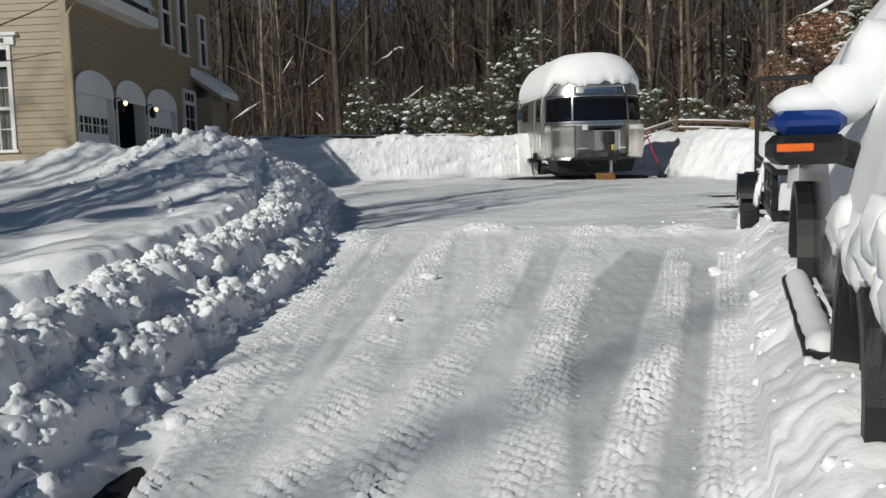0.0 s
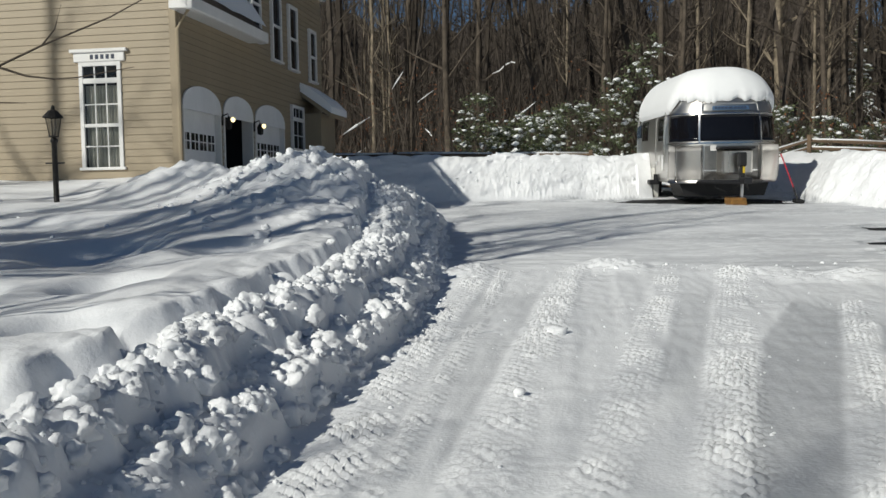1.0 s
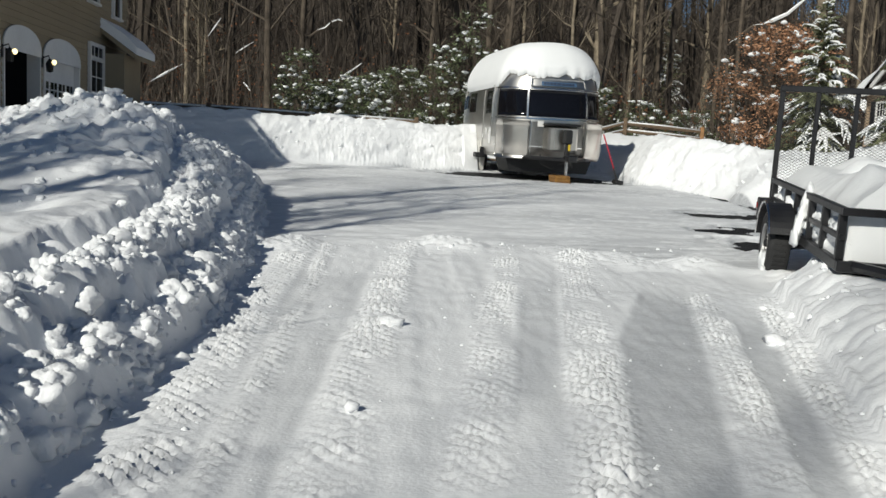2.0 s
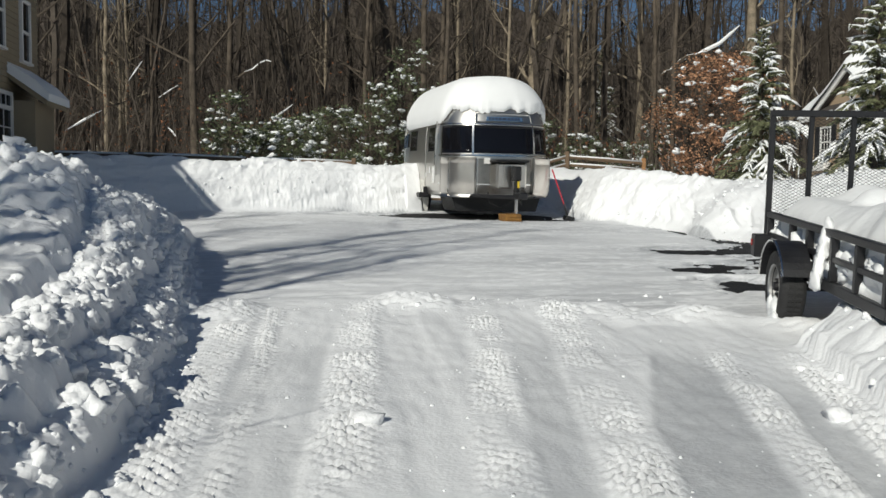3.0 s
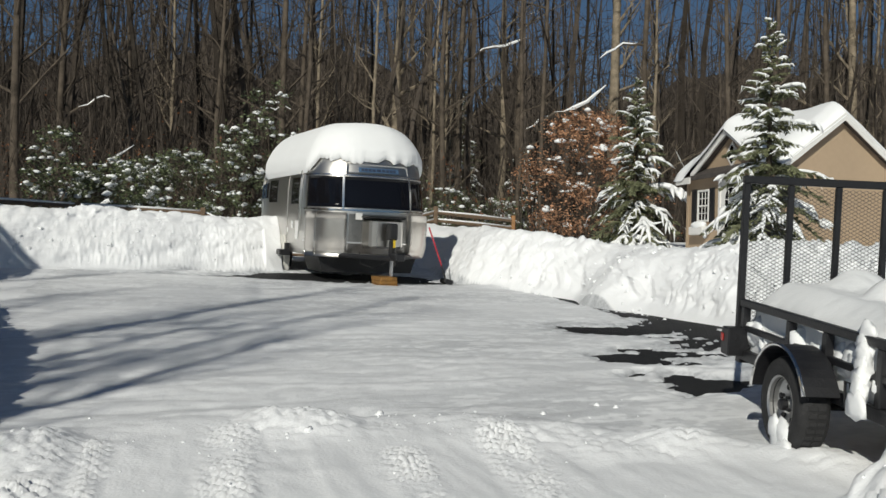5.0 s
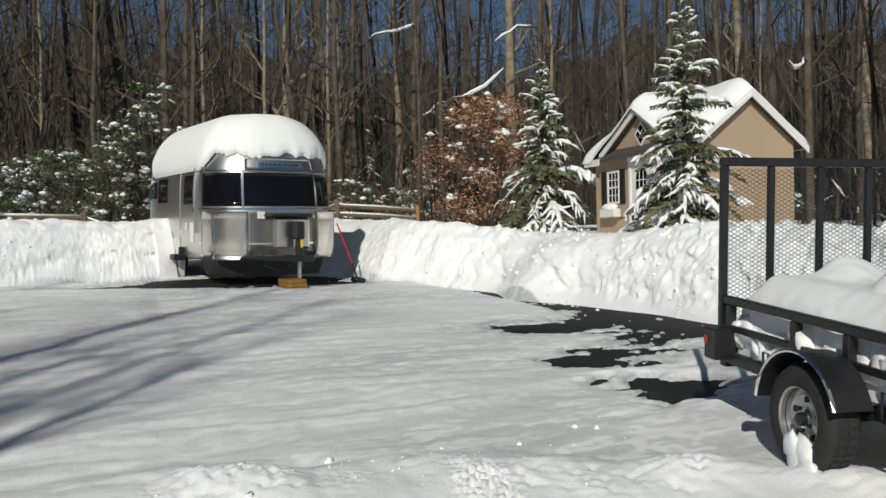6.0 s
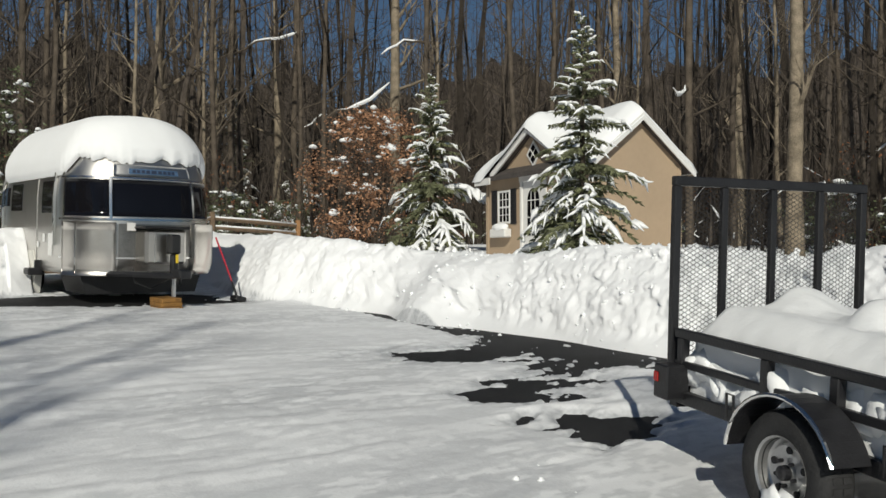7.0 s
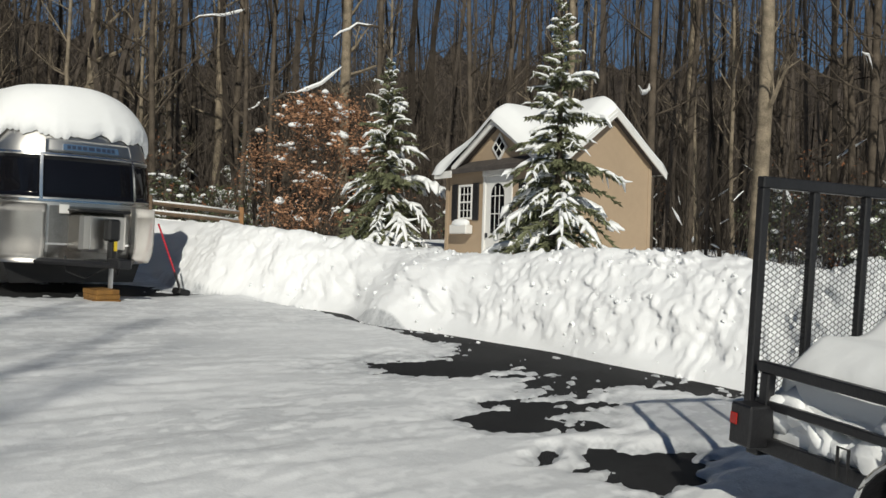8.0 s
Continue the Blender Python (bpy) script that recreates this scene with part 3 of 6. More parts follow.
def build_house():
    house = thing("house", pose(HX, HY, 0.68, 0, 0, -2) @ Matrix.Diagonal((1, 0.66, 1, 1)), "two-storey house with tan lapped siding and snow on its roofs", "house")
    W, EAVE, RIDGE = 7.6, 4.25, 8.05
    # front gable wall of the garage wing, with the window's opening left out
    wx0, wx1, wz0, wz1 = -1.82, -1.02, 1.02, 2.86
    s = Soup()
    s.box((-W, 0.0, -0.2), (wx0, 0.2, EAVE)), s.box((wx1, 0.0, -0.2), (0, 0.2, EAVE))
    s.box((wx0, 0.0, -0.2), (wx1, 0.2, wz0)), s.box((wx0, 0.0, wz1), (wx1, 0.2, EAVE))
    s.prism([(-W, EAVE), (0, EAVE), (-W / 2, RIDGE)], 0.0, 0.2)
    part("front_wall", s, SIDING, house)
    for a, b, z in siding(-W, -0.12, 0.45, RIDGE, top=lambda z: (-W, -0.1) if z < EAVE else (-W + (z - EAVE), -(z - EAVE))):
        runs = [(a, b)] if z + 0.12 < wz0 or z > wz1 + 0.15 else [(a, wx0), (wx1, b)]
        for p, q in runs:
            if q - p > 0.1:
                ob = part("siding_board", board(p, q), SIDING, house)
                ob.location = (0, 0, z)
    boxes("corner_board", SIDING, house, ((-0.1, -0.035, -0.2), (0.03, 0.0, EAVE)), ((0.0, 0.0, -0.2), (0.03, 0.1, EAVE)), label="tan corner trim")
    sash_window(house, pose(wx0, 0, wz0), wx1 - wx0, wz1 - wz0, 2, 3, True, True)
    head = Soup()
    head.box((wx0 - 0.08, -0.07, wz1), (wx1 + 0.08, 0, wz1 + 0.16), None, 0.01), head.box((wx0 - 0.14, -0.12, wz1 + 0.16), (wx1 + 0.14, 0, wz1 + 0.22), None, 0.01)
    part("window_head", head, TRIM, house)
    for i in range(5):
        boxes("number_mark", INK, house, ((wx0 + 0.24 + i * 0.1, -0.076, wz1 + 0.04), (wx0 + 0.3 + i * 0.1, -0.071, wz1 + 0.12)), c=0)
    # garage side, facing +x, with three door openings
    D = 12.6
    doors = [(0.2, 2.6), (2.8, 5.05), (5.25, 7.95)]
    DH = 2.08
    s = Soup()
    edges = [0.19] + [v for a, b in doors for v in (a, b)] + [D]
    for a, b in zip(edges[0::2], edges[1::2]):
        s.box((-0.2, a, -0.2), (0, b, DH))
    s.box((-0.2, 0.2, DH), (0, D, EAVE)), s.box((-0.2, 5.0, EAVE), (0, D, 5.7))
    part("side_wall", s, SIDING, house)
    for z in np.arange(0.45, 5.6, 0.125):
        runs = [(edges[k], edges[k + 1]) for k in range(0, len(edges), 2)] if z < DH - 0.05 else ([(0.2, D)] if z < EAVE else [(5.0, D)])
        for a, b in runs:
            ob = part("siding_board", board(a, b), SIDING, house)
            ob.matrix_local = pose(0.0, 0, z, 0, 0, 90)
    # arched white shapes over the doors
    for i, (a, b) in enumerate(doors):
        mid, half = (a + b) / 2, (b - a) / 2
        s = Soup()
        n = 14
        rise = 0.46
        arc = [(mid - half * math.cos(k * math.pi / n) * 1.02, DH - 0.06 + rise * math.sin(k * math.pi / n) ** 0.7) for k in range(n + 1)]
        s.prism(arc, 0.024, 0.05, "x")
        part("white_arch", s, GARAGE, house, "white arched shape above the garage door")
        boxes("door_jamb", TRIM, house, ((-0.2, a, 0), (0.045, a + 0.07, DH)), ((-0.2, b - 0.07, 0), (0.045, b, DH)))
        if i != 1:
            door = new("garage_door")
            door.parent, door.location = house, (-0.09, a, 0)
            for r in range(4):
                boxes("door_section", GARAGE, door, ((-0.02, 0.07, r * DH / 4 + 0.004), (0.02, b - a - 0.07, (r + 1) * DH / 4 - 0.004)))
            for k in range(4):
                y = 0.25 + k * (b - a - 0.3) / 4
                z = DH * 0.64
                boxes("door_pane", TINT, door, ((0.018, y, z), (0.026, y + (b - a) / 6, z + 0.3)), c=0)
                boxes("pane_bar", TRIM, door, ((0.026, y, z + 0.14), (0.034, y + (b - a) / 6, z + 0.165)), ((0.026, y + (b - a) / 12 - 0.012, z), (0.034, y + (b - a) / 12 + 0.012, z + 0.3)), c=0)
        else:
            s = Soup()
            s.box((-5.0, a - 0.1, 0), (-4.9, b + 0.1, 2.9)), s.box((-5, a - 0.15, 0), (-0.2, a - 0.1, 2.9)), s.box((-5, b + 0.1, 0), (-0.2, b + 0.15, 2.9)), s.box((-5, a - 0.15, 2.9), (-0.2, b + 0.15, 2.95))
            part("garage_interior", s, DARK, house, "dark inside of the open garage bay")
    for y in (2.7, 5.15):
        lamp = new("wall_lantern")
        lamp.parent, lamp.location = house, (0.05, y, 1.95)
        s = Soup()
        s.box((-0.05, -0.05, -0.1), (0.0, 0.05, 0.12), None, 0.01), s.tube([(0, 0, 0.08), (0.1, 0, 0.12), (0.12, 0, 0.05)], [0.012] * 3), s.lathe([(0.02, 0.06), (0.075, -0.02), (0.06, -0.17), (0.0, -0.19)], 6, pose(0.12, 0, 0.0))
        part("lantern_body", s, BRASS, lamp)
        s = Soup()
        s.lathe([(0.0, 0.05), (0.035, 0.035), (0.05, 0.0), (0.035, -0.035), (0.0, -0.05)], 10, pose(0.2, 0, 0.0))
        part("bulb", s, LIT, lamp)
    # upper windows and the side window with its little roof
    for y, z, w, h in ((5.1, 3.8, 0.8, 1.6), (6.9, 3.55, 0.9, 1.6), (8.6, 3.5, 0.9, 1.5), (10.9, 3.4, 0.8, 1.3)):
        sash_window(house, pose(0.035, y, z, 0, 0, 90), w, h, 1, 1, False)
    sash_window(house, pose(0.035, 8.7, 0.9, 0, 0, 90), 1.3, 1.75, 2, 2, False, True)
    s = Soup()
    s.prism([(0.0, 3.05), (0.75, 2.5), (0.75, 2.4), (0.0, 2.95)], 9.9, 11.9)
    s.box((0.0, 10.0, -0.2), (0.5, 11.8, 2.5))
    part("side_porch", s, SIDING, house, "shaded tan bump-out with a lean-to roof")
    s = Soup()
    s.prism([(0.0, 3.27), (0.55, 2.91), (0.8, 2.65), (0.8, 2.49), (0.0, 3.05)], 9.85, 11.95)
    part("porch_roof_snow", s, ROOF_SNOW, house, "snow on the little lean-to roof")
    # main block behind and the roofs
    s = Soup()
    s.box((-12, 5.0, 3.0), (-0.2, D, 5.7)), s.box((-12, 8.2, -0.2), (-0.2, D, 3.0)), s.prism([(5.0, 5.7), (D, 5.7), ((D + 5) / 2, 7.4)], -12, 0, "x")
    part("main_block", s, SIDING, house)
    s = Soup()
    over = 0.34
    s.prism([(over, EAVE - over), (over, EAVE - over - 0.16), (-W / 2, RIDGE - 0.16 + 0.0), (-W - over, EAVE - over - 0.16), (-W - over, EAVE - over), (-W / 2, RIDGE)], -0.3, 5.0)
    part("wing_roof", s, SHINGLE, house, "dark shingled garage wing roof")
    s = Soup()
    s.box((0.0, -0.3, EAVE - over - 0.24), (over + 0.02, 5.0, EAVE - over - 0.1), None, 0.01), s.box((over - 0.02, -0.34, EAVE - over - 0.26), (over + 0.1, 5.04, EAVE - over - 0.04), None, 0.02)
    part("soffit_gutter", s, TRIM, house, "white soffit and gutter")
    for sgn, name in ((1, "rake_board"), (-1, "rake_board")):
        s = Soup()
        cx = -W / 2
        s.prism([(cx, RIDGE + 0.0), (cx + sgn * (W / 2 + over), EAVE - over), (cx + sgn * (W / 2 + over), EAVE - over - 0.22), (cx, RIDGE - 0.22)], -0.36, -0.3)
        part(name, s, TRIM, house)
    s = Soup()
    s.tube([(0.06, -0.05, -0.2), (0.06, -0.05, EAVE - 0.9), (0.3, -0.05, EAVE - over - 0.2)], [0.04] * 3, 8)
    part("downspout", s, SIDING, house, "tan downspout")
    s = Soup()
    s.prism([(-13, 5.62), (0.12, 5.62), (0.12, 5.74), (-13, 5.74)], 4.6, D + 0.12)
    part("main_eave", s, TRIM, house)
    snow = Soup()
    n = 16
    for i in range(n):
        for j in range(10):
            u = [i / n, (i + 1) / n]
            v = [-0.34 + 5.3 * j / 10, -0.34 + 5.3 * (j + 1) / 10]
            q = []
            for a, b in ((u[0], v[0]), (u[1], v[0]), (u[1], v[1]), (u[0], v[1])):
                x = over + 0.08 - a * (W / 2 + over)
                z = EAVE - over + a * (W / 2 + over - 0.1) + 0.26 * (1 - max(0, 1 - a * 9) ** 2 * 0.75) + 0.03 * noise.noise(Vector((x * 1.5, b * 1.5, 3)))
                q.append(Vector((x, b, z)))
            snow.add(q, [(0, 1, 2, 3)])
    snow.prism([(over + 0.08, EAVE - over + 0.0), (over + 0.08, EAVE - over + 0.07), (-W / 2, RIDGE + 0.26), (-W / 2, RIDGE)], -0.34, -0.33)
    part("roof_snow", snow, ROOF_SNOW, house, "smooth snow lying on the wing roof")
    return house


build_house()

# post lantern on the lawn
lp = thing("post_lantern", pose(-6.95, 12.35, 0.66), "black iron post lantern standing in the lawn snow", "lamp post")
s = Soup()
s.lathe([(0.06, 0), (0.06, 0.3), (0.038, 0.35), (0.036, 1.25), (0.05, 1.27), (0.05, 1.3), (0.02, 1.34)], 12)
part("post", s, BRASS, lp, smooth=True)
s = Soup()
s.tube([(-0.14, 0, 0.98), (0.14, 0, 0.98)], [0.012, 0.012])
part("ladder_bar", s, BRASS, lp)
s = Soup()
for k in range(4):
    a = k * math.tau / 4 + 0.78
    s.tube([(0.055 * math.cos(a), 0.055 * math.sin(a), 1.34), (0.1 * math.cos(a), 0.1 * math.sin(a), 1.6)], [0.008, 0.008], 4)
s.lathe([(0.14, 1.6), (0.13, 1.62), (0.06, 1.7), (0.03, 1.71), (0.02, 1.76), (0, 1.78)], 8)
s.lathe([(0.03, 1.33), (0.07, 1.34), (0.07, 1.355), (0, 1.355)], 8)
part("lantern_cage", s, BRASS, lp)
s = Soup()
s.lathe([(0.05, 1.36), (0.09, 1.6)], 4, pose(0, 0, 0, 0, 0, 45))
part("lantern_glass", s, glass, lp)


# ---- the silver travel trailer ----
AW, AL, AZ0, AZ1 = 1.25, 5.3, 0.44, 2.84


def skin(z, th, off=0.0):
    """A point of the trailer's front half shell: th from -90 (left side) to 90 degrees; past that, metres along the side."""
    t = max(0.0, (z - 1.15) / (AZ1 - 1.15))
    k = max(0.0, 1 - t ** 3.3) ** (1 / 3.0)
    low = max(0.0, (0.75 - z) / 0.5)
    w = AW * (0.12 + 0.88 * k) - 0.05 * low ** 2 + off
    inset = 0.95 * (1 - k) + 0.10 * max(0, z - 1.25) + 0.25 * low ** 2
    a, p = 1.0, 2.35
    if abs(th) <= 90:
        r = radians(abs(th))
        x = w * math.sin(r) ** (2 / p)
        y = inset + (a - min(inset, 0.6) * 0.5) * (1 - math.cos(r) ** (2 / p)) - off
    else:
        x, y = w, inset + a - min(inset, 0.6) * 0.5 + (abs(th) - 90)
    return Vector((math.copysign(x, th), y, z))


def shell_patch(z0, z1, t0, t1, off, nz=6, nt=14, thick=0.0):
    s = Soup()
    for o in ((off, off - thick) if thick else (off,)):
        vs = [skin(z0 + (z1 - z0) * i / nz, t0 + (t1 - t0) * j / nt, o) for i in range(nz + 1) for j in range(nt + 1)]
        s.add(vs, [(i * (nt + 1) + j, i * (nt + 1) + j + 1, (i + 1) * (nt + 1) + j + 1, (i + 1) * (nt + 1) + j) for i in range(nz) for j in range(nt)])
    if thick:
        n = (nz + 1) * (nt + 1)
        rim = [j for j in range(nt + 1)] + [i * (nt + 1) + nt for i in range(1, nz + 1)] + [nz * (nt + 1) + j for j in range(nt - 1, -1, -1)] + [i * (nt + 1) for i in range(nz - 1, 0, -1)]
        k = len(rim)
        s.f += [(rim[i], rim[(i + 1) % k], rim[(i + 1) % k] + n, rim[i] + n) for i in range(k)]
    return s


def th_at(x, z):
    lo, hi = 0.0, 90.0
    for _ in range(30):
        mid = (lo + hi) / 2
        lo, hi = (mid, hi) if skin(z, mid).x < abs(x) else (lo, mid)
    return math.copysign(lo, x)


def build_camper():
    m = pose(3.93, 21.92, 0.87, 2.0, 0, 6.0)
    camper = thing("travel_trailer", m, "rounded polished aluminium travel trailer with dark wrap-round front windows", "travel trailer")
    s = Soup()
    zs = [AZ0 + (AZ1 - AZ0) * (1 - (1 - i / 34) ** 1.5) for i in range(35)]
    ths = list(np.linspace(-90, 90, 61))
    rings = []
    for z in zs:
        ring = [skin(z, t) for t in ths]
        back = [Vector((p.x, AL - p.y, p.z)) for p in reversed(ring)]
        rings.append(ring + back)
    n = len(rings[0])
    s.add([p for r in rings for p in r], [(i * n + j, i * n + (j + 1) % n, i * n + n + (j + 1) % n, i * n + n + j) for i in range(len(zs) - 1) for j in range(n)] + [tuple(range((len(zs) - 1) * n, len(zs) * n)), tuple(range(n - 1, -1, -1))])
    part("body", s, ALU, camper, "riveted aluminium shell", smooth=True)
    # belt trims
    for z, h in ((1.335, 0.035), (2.03, 0.03), (0.70, 0.03)):
        part("belt_trim", shell_patch(z, z + h, -90, 90, 0.014, 2, 50, 0.02), ALU_BRIGHT, camper)
    # wrap-round windows
    e = th_at(0.70, 1.7)
    far = 80
    for a, b in ((-far, -e - 1.2), (-e + 1.2, e - 1.2), (e + 1.2, far)):
        part("front_window", shell_patch(1.40, 2.01, a, b, 0.010, 8, 20, 0.02), TINT, camper, "dark tinted front window", smooth=True)
    for t in (-far - 1, -e, e, far + 1):
        part("window_post", shell_patch(1.36, 2.04, t - 1.1, t + 1.1, 0.016, 8, 2, 0.02), ALU_BRIGHT, camper)
    # stone guards
    for a, b in ((-80, -th_at(0.63, 1)), (th_at(0.66, 1), 80)):
        part("stone_guard", shell_patch(0.42, 1.30, a, b, 0.07, 6, 16, 0.065), ALU_PANEL, camper, "brushed steel stone guard", smooth=True)
    # vertical sun highlights on the guards, laid on as thin bright strips
    for a in (-62, 70):
        part("guard_highlight", shell_patch(0.45, 1.28, a, a + 1.2, 0.082, 6, 1, 0.014), ALU_BRIGHT, camper)
    # added sheet: shade and dark reflection on the recessed body, as darker metal
    part("recess_shade", shell_patch(0.5, 1.28, -th_at(0.60, 1), th_at(0.63, 1), 0.008, 4, 14, 0.006), SHADED_STEEL, camper, "darker sheet standing for the shaded body behind the bottle cover")
    # brow with the maker's plate as plain bars
    b0 = th_at(0.52, 2.15)
    part("brow", shell_patch(2.07, 2.27, -b0 - 6, b0 + 6, 0.04, 5, 20, 0.05), ALU, camper, smooth=True)
    part("name_plate", shell_patch(2.11, 2.2, -b0 + 6, b0 - 6, 0.055, 2, 16, 0.012), PLATE, camper)
    for i in range(9):
        t = -b0 * 0.62 + i * b0 * 1.24 / 9
        part("plate_bar", shell_patch(2.13, 2.18, t, t + b0 * 0.1, 0.062, 1, 2, 0.006), INK, camper)
    # gas bottle cover on the tongue, jack, coupler and timber block
    s = Soup()
    s.box((-0.34, -0.42, 0.62), (0.36, 0.1, 1.2), None, 0.05)
    cover = part("bottle_cover", s, ALU_PANEL, camper, "brushed steel gas bottle cover")
    s = Soup()
    s.box((-0.38, -0.46, 1.2), (0.4, 0.12, 1.25), None, 0.02)
    part("cover_lid", s, BLACK_PLASTIC, cover, "dark lid")
    # the highlight down the cover's face, put on as a bright strip
    boxes("cover_highlight", ALU_BRIGHT, cover, ((-0.2, -0.43, 0.66), (-0.185, -0.418, 1.16)))
    s = Soup()
    s.tube([(-0.95, 0.5, 0.46), (0.02, -0.95, 0.46)], [0.05, 0.05], 6), s.tube([(0.95, 0.5, 0.46), (0.02, -0.95, 0.46)], [0.05, 0.05], 6), s.box((-0.08, -1.15, 0.42), (0.12, -0.75, 0.56), None, 0.02)
    part("tongue", s, BLACK_STEEL, camper, "black A-frame tongue")
    s = Soup()
    s.tube([(0.05, -0.62, 0.1), (0.05, -0.62, 1.0)], [0.035, 0.035], 10), s.tube([(0.05, -0.62, 0.04), (0.05, -0.62, 0.1)], [0.07, 0.06], 10)
    part("jack_leg", s, WHEEL, camper)
    s = Soup()
    s.box((-0.05, -0.72, 0.80), (0.13, -0.5, 1.12), None, 0.03), s.box((0.0, -0.69, 0.44), (0.1, -0.55, 0.8), None, 0.02)
    part("jack_head", s, BLACK_PLASTIC, camper)
    boxes("tag", YELLOW, camper, ((0.03, -0.735, 0.66), (0.075, -0.725, 0.80)), label="yellow strap tag", c=0)
    boxes("notice", TRIM, camper, ((-0.5, -0.03, 1.17), (-0.36, -0.02, 1.3)), label="small white notice", c=0)
    s = Soup()
    s.tube([(-0.42, -0.1, 0.55), (-0.4, -0.13, 0.32), (-0.15, -0.2, 0.22), (0.1, -0.4, 0.4)], [0.015] * 4, 6), s.tube([(0.2, -0.2, 0.5), (0.3, -0.3, 0.28), (0.1, -0.8, 0.45)], [0.012] * 3, 6)
    part("cable", s, BLACK_PLASTIC, camper)
    # underside, wheels, skirts
    s = Soup()
    s.prism([(-1.1, 0.56), (1.1, 0.56), (0.95, 0.1), (-0.95, 0.1)], 0.55, 1.6), s.box((-1.1, 0.4, 0.42), (1.1, AL - 0.5, 0.56))
    part("underframe", s, BLACK_PLASTIC, camper, "black underside in shade")
    for x, sg in ((-1.22, -1), (1.22, 1)):
        w = new("wheel")
        w.parent, w.matrix_local = camper, pose(x - sg * 0.12, 3.0, 0.34, 0, 90, 0)
        s = Soup()
        s.lathe([(0.2, -0.1), (0.31, -0.11), (0.345, -0.07), (0.345, 0.07), (0.31, 0.11), (0.2, 0.1)], 28)
        part("tyre", s, RUBBER, w, smooth=True)
        s = Soup()
        s.lathe([(0.0, 0.02), (0.08, 0.05), (0.16, 0.03), (0.21, 0.09), (0.21, -0.09), (0, -0.09)], 28)
        part("rim", s, WHEEL, w, smooth=True)
    s = Soup()
    s.prism([(2.35, 0.02), (2.2, 0.5), (2.4, 0.78), (3.5, 0.78), (3.75, 0.5), (3.6, 0.02)], -1.28, -1.16, "x")
    part("wheel_cover", s, CANVAS, camper, "pale crumpled wheel cover")
    s = Soup()
    s.box((-1.46, 2.0, 0.36), (-1.2, 2.3, 0.48), None, 0.02), s.box((-1.34, 2.05, 0.48), (-1.22, 2.1, 0.62))
    part("entry_step", s, BLACK_STEEL, camper, "folded black entry step")
    # side windows, door and awning arms on the near side
    for y0, y1, z0, z1 in ((1.35, 1.95, 1.45, 2.0), (3.2, 3.9, 1.5, 2.0), (4.05, 4.35, 1.6, 1.95)):
        part("side_window", shell_patch(z0, z1, -90 - (y0 - 1.0), -90 - (y1 - 1.0), 0.012, 5, 4, 0.02), TINT, camper)
    s = shell_patch(0.62, 2.2, -90 - 1.25, -90 - 1.95, 0.012, 8, 4, 0.015)
    part("entry_door", s, ALU, camper, "rounded aluminium door")
    for y in (0.15, 3.4):
        part("awning_arm", shell_patch(0.9, 2.3, -90 - y, -90 - y - 0.05, 0.06, 8, 1, 0.05), ALU_BRIGHT, camper)
    for y0, z0, w, h in ((0.35, 0.72, 0.22, 0.38), (0.75, 0.95, 0.14, 0.14), (2.4, 0.9, 0.3, 0.16), (1.1, 0.85, 0.12, 0.1)):
        part("hatch", shell_patch(z0, z0 + h, -90 - y0, -90 - y0 - w, 0.012, 2, 2, 0.012), ALU_BRIGHT, camper)
    part("marker_light", shell_patch(0.62, 0.68, -66, -63, 0.05, 1, 2, 0.03), AMBER, camper, "amber marker light")
    # snow on the roof, lying on the trailer
    s = Soup()
    nu = 26
    loop = [(t, 1) for t in np.linspace(-90, 90, 81)] + [(t, -1) for t in np.linspace(90, -90, 81)]
    n = len(loop)
    vs = []
    for i in range(nu + 1):
        u = i / nu
        for j, (t, end) in enumerate(loop):
            a = j * math.tau / n
            ragged = 0.11 * noise.noise(Vector((math.cos(a) * 5, math.sin(a) * 5, 5))) + 0.07 * noise.noise(Vector((math.cos(a) * 17, math.sin(a) * 17, 1)))
            ze = (2.33 if abs(t) < 60 else 2.33 - 0.25 * (abs(t) - 60) / 30) + ragged
            ze -= ragged * (1 - (1 - u) ** 3)
            z = ze + (AZ1 - 0.002 - ze) * (1 - (1 - u) ** 1.7)
            off = 0.02 + 0.10 * min(1.0, u * 5) ** 0.5
            p = skin(z, t, off)
            lift = 0.31 * min(1.0, u * 1.15) ** 0.9 + 0.015 * noise.noise(Vector((p.x * 2, p.y * 2, 0)))
            vs.append(Vector((p.x, p.y if end > 0 else AL - p.y, z + lift)))
    s.add(vs, [(i * n + j, i * n + (j + 1) % n, (i + 1) * n + (j + 1) % n, (i + 1) * n + j) for i in range(nu) for j in range(n)] + [tuple(range(nu * n, nu * n + n))])
    single("roof_snow", s, ROOF_SNOW, "thick smooth snow lying on the travel trailer's roof", "snow", smooth=True, m=m)
    s = Soup()
    for k in range(3):
        s.box((-0.19, -0.2 + k * 0.003, k * 0.07), (0.19 - k * 0.02, 0.2, k * 0.07 + 0.066), pose(0, 0, 0, 0, 0, k * 4), 0.006)
    single("jack_block", s, WOOD_BLOCK, "stacked yellowed timber blocks under the tongue jack", "wood block", m=pose(3.9, 21.2, 0.75, 3.0, 0, 6))
    return camper


build_camper()


# ---- the small utility trailer ----
UM = pose(3.89, 10.92, 0.225, 3.5, 0.9, -16.5)


AXLE = -1.23


